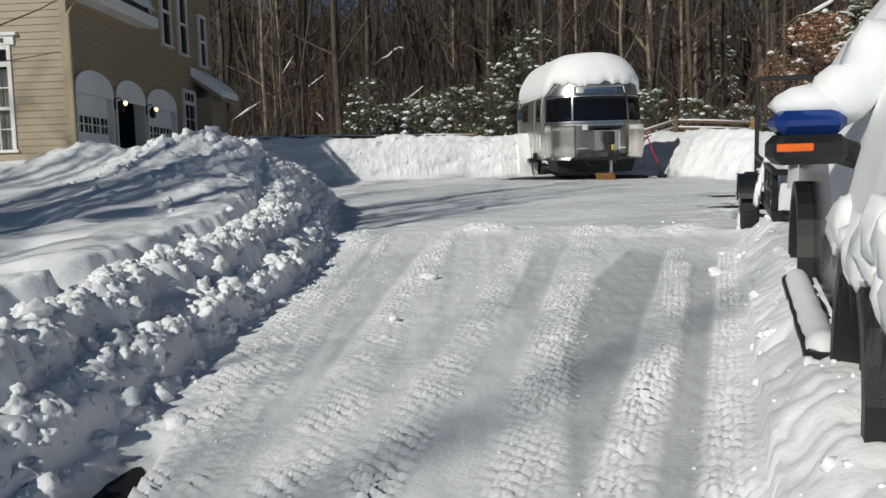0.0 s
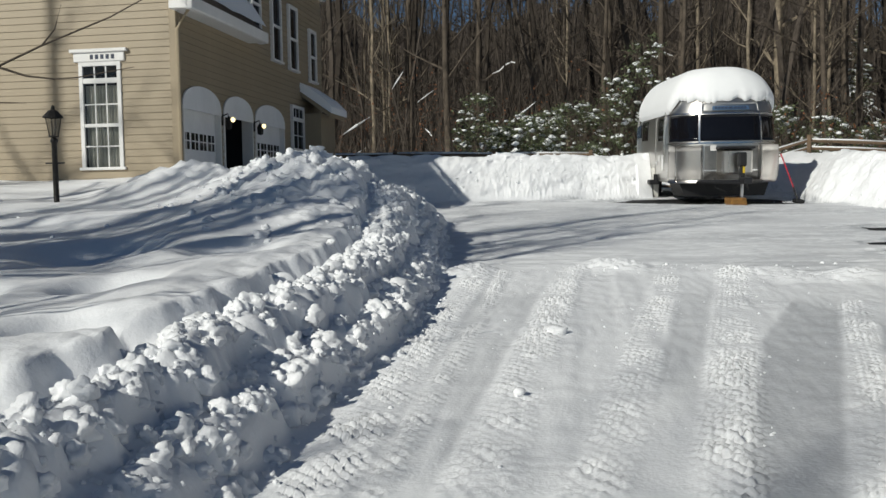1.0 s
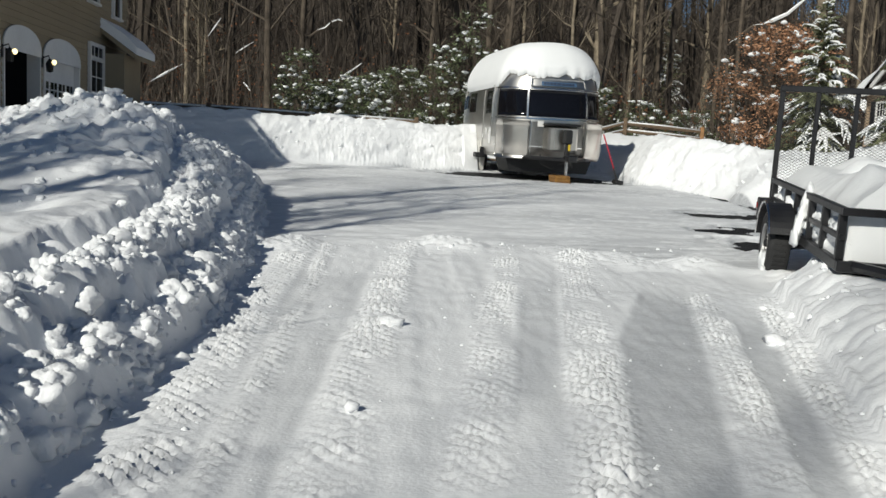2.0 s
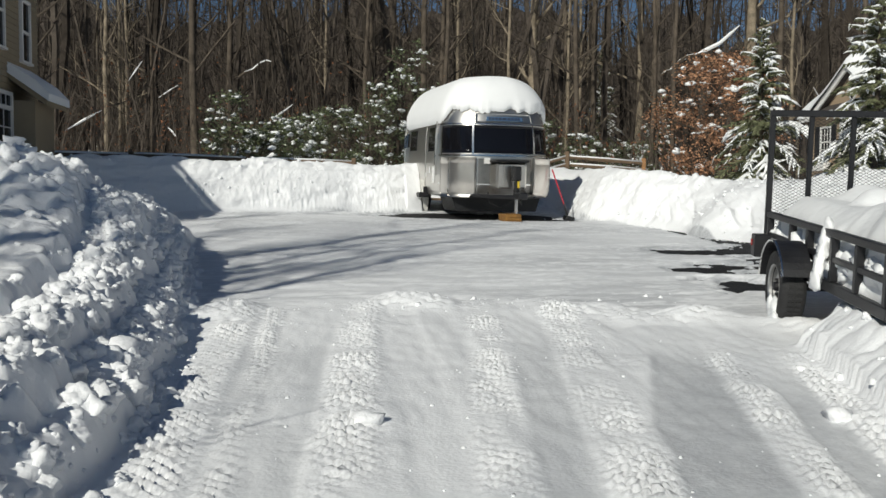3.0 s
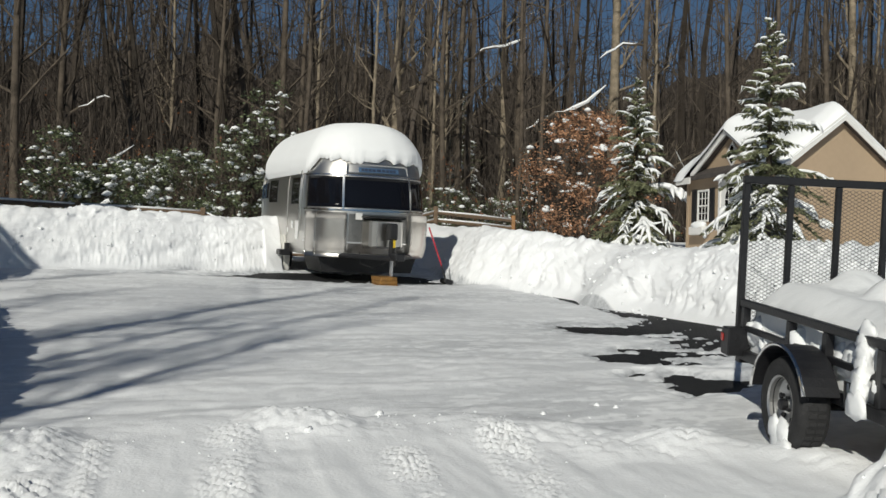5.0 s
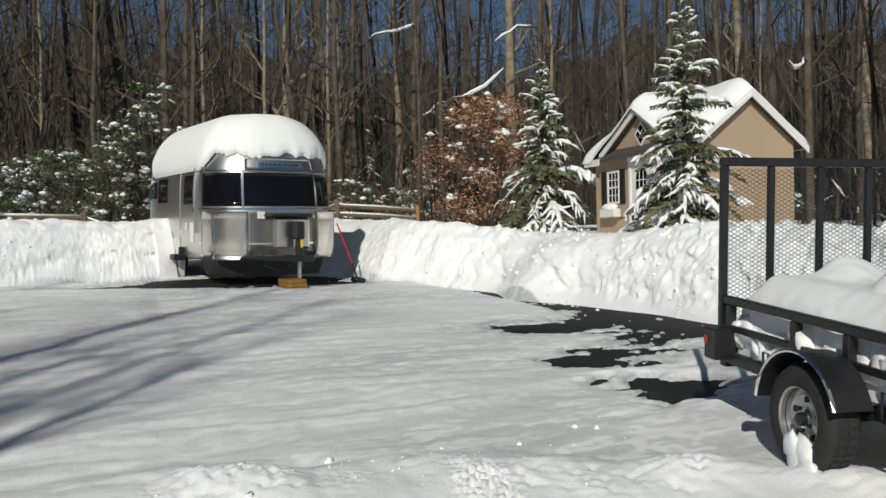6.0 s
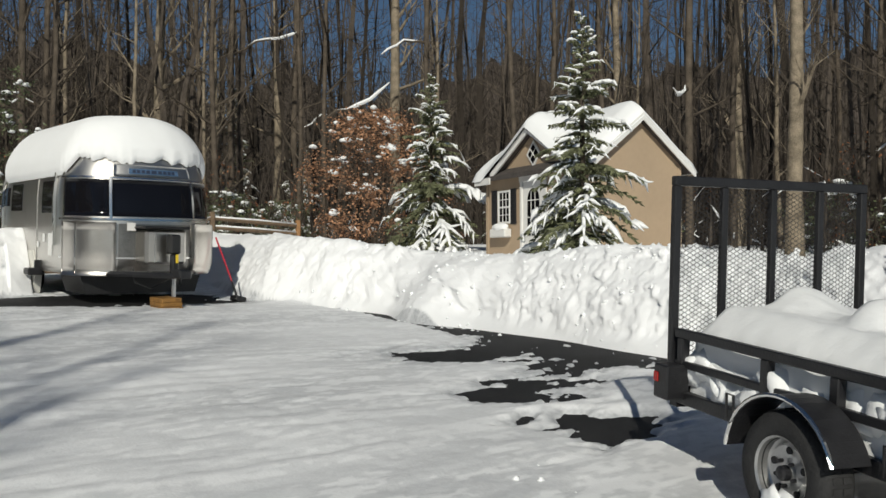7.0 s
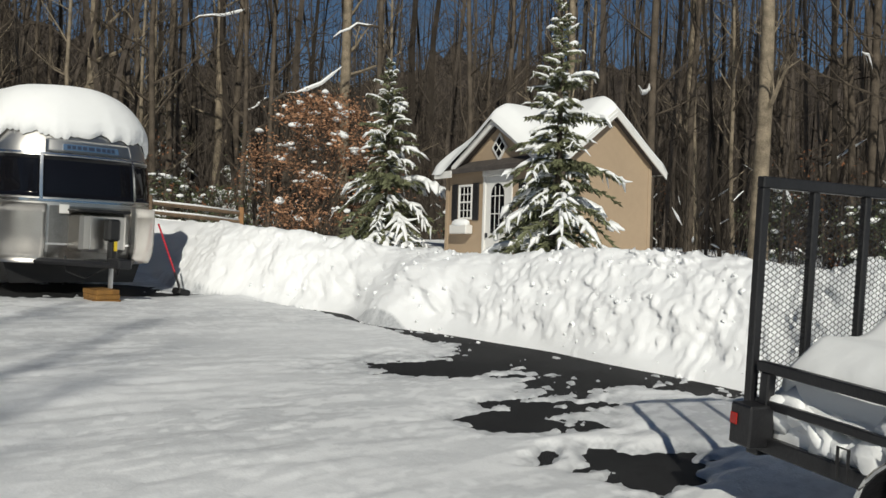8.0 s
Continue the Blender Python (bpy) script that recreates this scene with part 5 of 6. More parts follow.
    for x0 in (0.5, 2.9):
        win = new("window")
        win.parent, win.location = shed, (x0, 0, 0.92)
        boxes("window_frame", TRIM, win, ((0, -0.03, 0), (0.05, 0.03, 0.78)), ((0.47, -0.03, 0), (0.52, 0.03, 0.78)), ((0.05, -0.03, 0.73), (0.47, 0.03, 0.78)), ((0.05, -0.03, 0), (0.47, 0.03, 0.05)), ((0.05, -0.02, 0.37), (0.47, 0.02, 0.41)))
        s = Soup()
        s.box((0.05, 0.0, 0.05), (0.47, 0.008, 0.73))
        part("pane", s, TINT, win)
        boxes("glazing_bar", TRIM, win, *[((0.05 + 0.14 * i - 0.008, -0.012, 0.05), (0.05 + 0.14 * i + 0.008, 0.0, 0.73)) for i in (1, 2)], ((0.05, -0.013, 0.2), (0.47, 0.0, 0.216)), ((0.05, -0.013, 0.56), (0.47, 0.0, 0.576)), c=0)
        for sx in (-0.26, 0.54):
            sh = Soup()
            sh.box((sx, -0.03, -0.02), (sx + 0.22, -0.004, 0.8), None, 0.006)
            for q in range(14):
                sh.box((sx + 0.03, -0.04, 0.03 + q * 0.053), (sx + 0.19, -0.03, 0.06 + q * 0.053))
            part("shutter", sh, SHUTTER, shed, "black louvred shutter").location = (x0, 0, 0.92)
        boxes("flower_box", TRIM, shed, ((x0 - 0.06, -0.22, 0.6), (x0 + 0.58, -0.02, 0.8)), label="white flower box", c=0.02)
        s = Soup()
        s.blob((x0 + 0.26, -0.12, 0.83), (0.33, 0.13, 0.11), x0, 0.12)
        part("box_snow", s, ROOF_SNOW, shed, "snow on the flower box", smooth=True)
    s = Soup()
    d = 0.26
    s.prism([(1.95 - d, 2.44), (1.95, 2.44 - d - 0.04), (1.95 + d, 2.44), (1.95, 2.44 + d + 0.04)], -0.03, -0.004)
    dia = part("diamond_frame", s, TRIM, shed, "white diamond window")
    s = Soup()
    d = 0.19
    s.prism([(1.95 - d, 2.44), (1.95, 2.44 - d - 0.03), (1.95 + d, 2.44), (1.95, 2.44 + d + 0.03)], -0.036, -0.03)
    part("diamond_pane", s, TINT, dia)
    s = Soup()
    for sg in (-1, 1):
        s.tube([(1.95 - 0.1, -0.04, 2.44 - sg * 0.11), (1.95 + 0.1, -0.04, 2.44 + sg * 0.11)], [0.012, 0.012], 4)
    part("diamond_bar", s, TRIM, dia)
    # snow on the roof
    s = Soup()
    nx, ny = 60, 40
    vs = []
    for j in range(ny + 1):
        for i in range(nx + 1):
            u, v = i / nx, j / ny
            x, y = -0.24 + (L + 0.46) * u, -ov - 0.06 + (D + 2 * ov + 0.12) * v
            z = H + (R - H) * (1 - abs(y - D / 2) / (D / 2))
            dz = (DR + 0.04) - (DR - H) / 1.38 * abs(x - 1.95)
            if y < D / 2:
                z = max(z, dz)
            e = min(min(u, 1 - u) * (L + 0.46), min(v, 1 - v) * (D + 0.5))
            th = 0.36 * min(1.0, e / 0.4) ** 0.45 + 0.05 * noise.noise(Vector((x * 1.2, y * 1.2, 6)))
            vs.append(Vector((x, y, z + 0.04 + th)))
    s.add(vs, [(j * (nx + 1) + i, j * (nx + 1) + i + 1, (j + 1) * (nx + 1) + i + 1, (j + 1) * (nx + 1) + i) for j in range(ny) for i in range(nx)])
    single("shed_snow", s, ROOF_SNOW, "thick rounded snow on the garden shed's roof", "snow", smooth=True, m=m)


build_shed()


# ---- split rail fence ----
def build_fence(points):
    fence = thing("fence", pose(*points[0], 0), "weathered split-rail fence with snow along its rails", "fence")
    rnd = random.Random(3)
    o = Vector((*points[0], 0))
    stations = []
    for a, b in zip(points, points[1:]):
        a, b = Vector(a), Vector(b)
        n = max(1, round((b - a).length / 2.7))
        stations += [a + (b - a) * i / n for i in range(n)]
    stations.append(Vector(points[-1]))
    snow = Soup()
    for i, p in enumerate(stations):
        z = height_at(p.x, p.y)
        s = Soup()
        s.box((-0.065, -0.065, -0.4), (0.065, 0.065, (0.80 if p.x > 4 else 0.34) + 0.05 * rnd.random()), None, 0.02)
        ob = part("post", s, POST_WOOD if i == 0 else FENCE_WOOD, fence, "end post" if i == 0 else "")
        ob.location = Vector((p.x, p.y, z)) - o
        if i:
            q = stations[i - 1]
            zq = height_at(q.x, q.y)
            for h in ((0.14, 0.38, 0.62) if p.x > 4 else (-0.2, 0.02, 0.22)):
                s = Soup()
                a, b = Vector((q.x, q.y, zq + h + 0.03 * rnd.random())), Vector((p.x, p.y, z + h + 0.03 * rnd.random()))
                mid = (a + b) / 2 + Vector((0, 0, 0.03 * rnd.random() - 0.03))
                s.tube([a - o, mid - o, b - o], [0.045, 0.06, 0.045], 6)
                part("rail", s, FENCE_WOOD, fence)
                snow.tube([a - o + Vector((0, 0, 0.06)), mid - o + Vector((0, 0, 0.075)), b - o + Vector((0, 0, 0.06))], [0.025, 0.035, 0.025], 6)
    tagged(part("rail_snow", snow, ROOF_SNOW, fence, "snow lying along the rails", smooth=True), kind="stuff")


build_fence([(11.0, 31.4), (5.2, 30.2), (1.0, 29.0), (-8.0, 26.6)])


# ---- trees ----
def limb(s, p, d, length, r, rnd, depth, snow=None, kids=(3, 5), bend=0.25):
    """A tapering limb that wanders and forks."""
    pts, radii = [p.copy()], [r]
    n = 3 if depth else 2
    for i in range(n):
        d = (d + Vector((rnd.uniform(-bend, bend), rnd.uniform(-bend, bend), rnd.uniform(-bend * 0.3, bend * 0.8)))).normalized()
        p = p + d * length / n
        pts.append(p.copy()), radii.append(r * (1 - 0.75 * (i + 1) / n))
    s.tube(pts, radii, 5 if r > 0.03 else 3, False)
    if snow is not None and abs(d.z) < 0.5 and r > 0.015 and rnd.random() < 0.05:
        snow.tube([q + Vector((0, 0, rr * 0.9)) for q, rr in zip(pts, radii)], [max(0.008, rr * 0.5) for rr in radii], 4, True)
    if depth > 0:
        for _ in range(rnd.randint(*kids)):
            t = rnd.uniform(0.25, 1.0) * n
            i = min(n - 1, int(t))
            q = pts[i].lerp(pts[i + 1], t - i)
            side = Vector((rnd.uniform(-1, 1), rnd.uniform(-1, 1), rnd.uniform(-0.1, 0.9))).normalized()
            limb(s, q, (d * 0.55 + side * 0.75).normalized(), length * rnd.uniform(0.35, 0.62), radii[i] * 0.5, rnd, depth - 1, snow, kids, bend)


def bare_tree(seed, height, radius, mat, label, first=0.3, limbs=16, snowy=True, spread=0.2, depth=2):
    rnd = random.Random(seed)
    tree = thing("tree", pose(0, 0, 0), label, "tree", "bare trees at the wood's edge")
    s = Soup()
    pts, radii = [], []
    x = y = 0.0
    n = 9
    for i in range(n + 1):
        t = i / n
        pts.append(Vector((x, y, -0.3 + height * t))), radii.append(radius * (1.25 if i == 0 else 1) * (1 - 0.82 * t))
        x += rnd.uniform(-0.13, 0.13) * height / 20
        y += rnd.uniform(-0.13, 0.13) * height / 20
    s.tube(pts, radii, 9, False)
    part("trunk", s, mat, tree, smooth=True)
    c, sn = Soup(), Soup()
    for k in range(limbs):
        t = first + (1 - first) * (k + rnd.random()) / limbs
        i = min(n - 1, int(t * n))
        p = pts[i].lerp(pts[i + 1], t * n - i)
        a = rnd.uniform(0, math.tau)
        d = Vector((math.cos(a), math.sin(a), rnd.uniform(0.3, 1.7))).normalized()
        limb(c, p, d, height * spread * rnd.uniform(0.3, 1.0) * (1.15 - 0.6 * t), radii[i] * 0.42, rnd, depth, sn if snowy else None)
    part("crown", c, mat, tree)
    if snowy and sn.count:
        tagged(part("branch_snow", sn, ROOF_SNOW, tree, "snow clinging to branches"), kind="stuff")
    return tree


def far_woods():
    """The depth of the wood: slender trunks with bare side branches, and brush at its edge."""
    rnd = random.Random(77)
    s = Soup()
    for k in range(2500):
        y = 35 + 70 * rnd.random() ** 0.9
        x = -24 - y * 0.25 + (70 + y * 0.9) * rnd.random()
        if k % 9 == 0:
            x, y = rnd.uniform(21, 60), rnd.uniform(6, 38)
        h, r = rnd.uniform(11, 25), rnd.choice((0.04, 0.05, 0.07, 0.09, 0.15)) * rnd.uniform(0.7, 1.3)
        b = Vector((x, y, 0.3 + rise(x, y)))
        tip = b + Vector((rnd.uniform(-2.6, 2.6), rnd.uniform(-1, 1), h))
        mid = b.lerp(tip, 0.5) + Vector((rnd.uniform(-0.8, 0.8), rnd.uniform(-0.3, 0.3), 0))
        s.tube([b, b.lerp(mid, 0.5) + Vector((rnd.uniform(-0.3, 0.3), 0, 0)), mid, mid.lerp(tip, 0.5) + Vector((rnd.uniform(-0.4, 0.4), 0, 0)), tip], [r, r * 0.85, r * 0.7, r * 0.4, r * 0.15], 5, False)
        for q in range(rnd.randint(10, 17)):
            t = rnd.uniform(0.06, 0.98)
            p = b.lerp(mid, t * 2) if t < 0.5 else mid.lerp(tip, t * 2 - 1)
            a = rnd.uniform(0, math.tau)
            d = Vector((math.cos(a), math.sin(a), rnd.uniform(0.1, 1.6))).normalized()
            l = rnd.uniform(0.7, 3.6) * (1.15 - 0.6 * t)
            e = p + d * l
            s.tube([p, e], [r * 0.22 * (1 - t * 0.5) + 0.006, 0.004], 3, False)
            for _ in range(3):
                w = p.lerp(e, rnd.uniform(0.25, 0.95))
                f = w + (d + Vector((rnd.uniform(-0.9, 0.9), rnd.uniform(-0.9, 0.9), rnd.uniform(-0.2, 0.9)))).normalized() * l * rnd.uniform(0.3, 0.6)
                s.tube([w, f], [0.012, 0.004], 3, False)
    for k in range(34000):
        y = rnd.uniform(62, 112)
        b = Vector((-24 - y * 0.4 + (60 + y * 1.3) * rnd.random(), y, rnd.uniform(0.5, 26) * rnd.uniform(0.3, 1)))
        d = Vector((rnd.uniform(-1, 1), rnd.uniform(-0.4, 0.4), rnd.uniform(-0.3, 1.3))).normalized() * rnd.uniform(1.0, 4.0)
        s.tube([b, b + d], [rnd.uniform(0.02, 0.06), 0.012], 3, False)
    single("far_woods", s, FAR_BARK, "dense bare grey-brown winter woodland", "woods", kind="stuff")
    s, lf, sw = Soup(), Soup(), Soup()
    for k in range(2600):
        x, y = rnd.uniform(-22, 34), 31.5 + 14 * rnd.random() ** 1.3
        if k % 4 == 0:
            x, y = rnd.uniform(19.5, 34), rnd.uniform(8, 32)
        b = Vector((x, y, 0.5 + rise(x, y)))
        h = rnd.uniform(0.8, 4.2)
        d = Vector((rnd.uniform(-0.4, 0.4), rnd.uniform(-0.3, 0.3), 1)).normalized()
        e = b + d * h
        s.tube([b, e], [0.016, 0.005], 3, False)
        for _ in range(5):
            w = b.lerp(e, rnd.uniform(0.25, 0.95))
            f = w + (d + Vector((rnd.uniform(-1, 1), rnd.uniform(-1, 1), rnd.uniform(-0.2, 0.7)))).normalized() * h * rnd.uniform(0.15, 0.4)
            s.tube([w, f], [0.008, 0.003], 3, False)
            if rnd.random() < (0.5 if x > 18 else 0.16) and abs(f.z - w.z) < 0.6 * (f - w).length:
                sw.tube([w + Vector((0, 0, 0.02)), w.lerp(f, 0.5) + Vector((0, 0, 0.03)), f + Vector((0, 0, 0.015))], [0.012, rnd.uniform(0.02, 0.05), 0.01], 4)
            if x < 12 and k % 5 == 0 or k % 11 == 0:
                for _ in range(5):
                    p = w.lerp(f, rnd.random())
                    u, v = Vector((rnd.uniform(-1, 1), rnd.uniform(-1, 1), rnd.uniform(-1, 1))).normalized() * 0.06, Vector((rnd.uniform(-1, 1), rnd.uniform(-1, 1), rnd.uniform(-1, 1))).normalized() * 0.05
                    lf.add([p, p + u, p + u + v, p + v], [(0, 1, 2, 3)])
    single("brush", s, FAR_BARK, "tangled bare brush along the edge of the wood", "brush", kind="stuff")
    single("twig_snow", sw, ROOF_SNOW, "snow clinging to the brush's twigs", "snow", kind="stuff")
    single("dry_leaves", lf, FAR_LEAF, "dry russet leaves still hanging in the brush", "leaves", kind="stuff")


def wooded_hill():
    """The rising ground behind the wood, grown over with leafless trees."""
    rnd = random.Random(8)
    s = Soup()
    nx, rows = 260, ((0.0, -2.0), (6.0, 0.45), (16.0, 0.8), (26.0, 1.0), (60.0, 0.9), (80.0, -0.1))
    vs = []
    for off, k in rows:
        for i in range(nx + 1):
            a = radians(-75 + 165 * i / nx)
            top = 30 + 7 * noise.noise(Vector((a * 3, 0.3, 0))) + 9 * noise.noise(Vector((a * 13, 4.0, 0))) + 3.0 * rnd.random()
            d = 118 + off + (rnd.uniform(-2, 2) if 0 < off < 60 else 0)
            vs.append(Vector((math.sin(a) * d, 5 + math.cos(a) * d, top * k if k > -1 else -2.0)))
    s.add(vs, [(j * (nx + 1) + i, j * (nx + 1) + i + 1, (j + 1) * (nx + 1) + i + 1, (j + 1) * (nx + 1) + i) for j in range(len(rows) - 1) for i in range(nx)])
    single("backdrop", s, HILLSIDE, "distant leafless wooded hillside in dull grey-brown", "hillside", kind="structure")


far_woods()
wooded_hill()

LABELS = ["tall bare tree with pale sunlit bark at the wood's edge", "slender bare grey-brown tree with snow on its limbs"]
protos = [bare_tree(11, 21, 0.23, PALE_BARK, LABELS[0], 0.2, 18), bare_tree(12, 19, 0.11, BARK, LABELS[1], 0.12, 22), bare_tree(13, 20, 0.14, BARK, LABELS[1], 0.15, 20), bare_tree(14, 16, 0.09, PALE_BARK, LABELS[0], 0.12, 20)]
rnd = random.Random(21)
spots = [(15.2, 42.5, 0), (17.3, 36.0, 0), (9.6, 40.5, 0), (10.2, 37.8, 2), (-4.0, 33, 2), (-8.5, 31, 1), (-1.0, 36, 1), (4.0, 35.0, 2), (2.2, 37, 2), (20.5, 30.5, 2), (18.6, 19.6, 0), (23.5, 25.0, 2), (17.5, 29, 1), (24, 20, 1), (22.5, 16.5, 2), (-6, 37, 2), (-11, 35, 2), (6.8, 34, 3), (13, 35.5, 1), (28, 28, 0)]
for _ in range(28):
    spots.append((rnd.uniform(-18, 40), rnd.uniform(33, 50), rnd.choice((1, 2, 3, 3, 1))))
for _ in range(12):
    spots.append((rnd.uniform(20, 38), rnd.uniform(9, 33), rnd.choice((1, 2, 3))))
for i, (x, y, k) in enumerate(spots):
    m = pose(x, y, height_at(x, y), 0, 0, rnd.uniform(0, 360))
    ob = copy_thing(protos[k], m)
    ob.scale = [rnd.uniform(0.85, 1.1)] * 3
for p, xy in zip(protos, ((26.5, 33), (-14, 34), (31, 24), (0.5, 40))):
    p.matrix_world = pose(*xy, 0.6 + rise(*xy))

# trees with one long snow-laden limb
def limb_tree(x, y, r, start, end, fat, label):
    tree = thing("tree", pose(x, y, 0.4 + rise(x, y)), label, "tree", "bare trees at the wood's edge")
    rnd = random.Random(int(x * 10))
    s = Soup()
    z = start[2]
    s.tube([(0, 0, -0.3), (start[0] - x, start[1] - y, z - 0.4), (start[0] - x + 0.15, start[1] - y, z + 6), (start[0] - x + 0.3, start[1] - y, z + 13)], [r, r * 0.8, r * 0.55, 0.02], 8, False)
    part("trunk", s, BARK, tree, smooth=True)
    c, sn = Soup(), Soup()
    a, b = Vector(start) - Vector((x, y, 0.4)), Vector(end) - Vector((x, y, 0.4))
    pts = [a.lerp(b, u) + Vector((rnd.uniform(-0.06, 0.06), 0, 0.10 * math.sin(u * 7 + x) + rnd.uniform(-0.07, 0.07))) for u in (0, 0.17, 0.33, 0.5, 0.67, 0.83, 1.0)]
    c.tube(pts, [0.055, 0.05, 0.045, 0.04, 0.03, 0.02, 0.01], 6)
    for k in range(14):
        limb(c, Vector((start[0] - x + 0.1, start[1] - y, z + rnd.uniform(-2.5, 9))), Vector((rnd.uniform(-1, 1), rnd.uniform(-1, 1), rnd.uniform(0.1, 1.2))).normalized(), rnd.uniform(1.0, 3.2), 0.04, rnd, 2, sn)
    part("crown", c, BARK, tree)
    for k in range(4):
        p = pts[k + 2]
        limb(c, p, Vector((rnd.uniform(-1, 1), rnd.uniform(-0.5, 0.5), rnd.uniform(0.0, 0.8))).normalized(), rnd.uniform(0.4, 1.0), 0.02, rnd, 1, None)
    sn.tube([p + Vector((0, 0, 0.03)) for p in pts[1:]], [fat * 0.2, fat * 0.5 * rnd.uniform(0.6, 1.2), fat * 0.7 * rnd.uniform(0.6, 1.2), fat * 0.75 * rnd.uniform(0.6, 1.2), fat * 0.6 * rnd.uniform(0.6, 1.2), fat * 0.15], 6)
    tagged(part("branch_snow", sn, ROOF_SNOW, tree, "snow lying on the limb"), kind="stuff")


LIMBED = "bare tree with a long limb carrying a bar of snow"
limb_tree(4.9, 37.2, 0.11, (4.9, 37.2, 5.3), (3.7, 37.0, 5.4), 0.06, LIMBED)
limb_tree(-3.3, 37.5, 0.13, (-3.3, 37.5, 4.6), (-1.6, 37.2, 5.2), 0.055, LIMBED)
limb_tree(15.1, 40.5, 0.17, (15.1, 40.5, 5.8), (16.4, 40.0, 6.6), 0.07, LIMBED)
limb_tree(13.0, 33.6, 0.10, (13.0, 33.6, 5.2), (15.0, 32.5, 6.4), 0.10, LIMBED)
limb_tree(17.2, 33.6, 0.12, (17.2, 33.6, 8.6), (15.5, 34.0, 8.0), 0.08, LIMBED)
limb_tree(11.6, 38.5, 0.15, (11.6, 38.5, 8.3), (14.1, 37.6, 9.3), 0.09, LIMBED)
limb_tree(19.5, 23.5, 0.14, (19.5, 23.5, 5.6), (18.0, 22.8, 5.2), 0.09, LIMBED)
limb_tree(22.0, 18.5, 0.14, (22.0, 18.5, 6.0), (20.6, 18.2, 6.3), 0.08, LIMBED)

# trees on the lawn behind, whose shade crosses the drive
for x, y, h, r, sd in ((-12.2, 0.1, 18, 0.2, 31), (-21.0, -23.7, 27, 0.22, 32), (-14.5, -4.5, 19, 0.22, 33), (-18.0, -26.0, 27, 0.24, 34), (-15.8, 2.2, 17, 0.2, 35), (-19.3, 1.6, 18, 0.24, 36), (-13.2, -2.2, 15, 0.14, 37), (-16.6, -1.6, 17, 0.18, 40), (-15.2, -0.6, 14, 0.13, 41), (-18.2, -3.6, 18, 0.2, 42), (-20.0, -9.0, 22, 0.25, 38)):
    t = bare_tree(sd, h, r, BARK, "bare lawn tree casting long branch shadows over the snow", 0.22, 18, False, 0.3)
    t.matrix_world = pose(x, y, 0.4 + rise(x, y))
for x, y, sd in ((-7.9, 2.9, 66), (-8.9, 3.6, 67), (-11.3, -4.5, 61), (-10.1, -6.3, 62), (-12.6, -3.4, 63), (-10.3, 1.4, 64), (-11.2, 0.2, 65)):
    t = bare_tree(sd, 9.5, 0.17, BARK, "small twiggy lawn tree shading the snow beside the drive", 0.3, 34, False, 0.24)
    t.matrix_world = pose(x, y, 0.4 + rise(x, y))


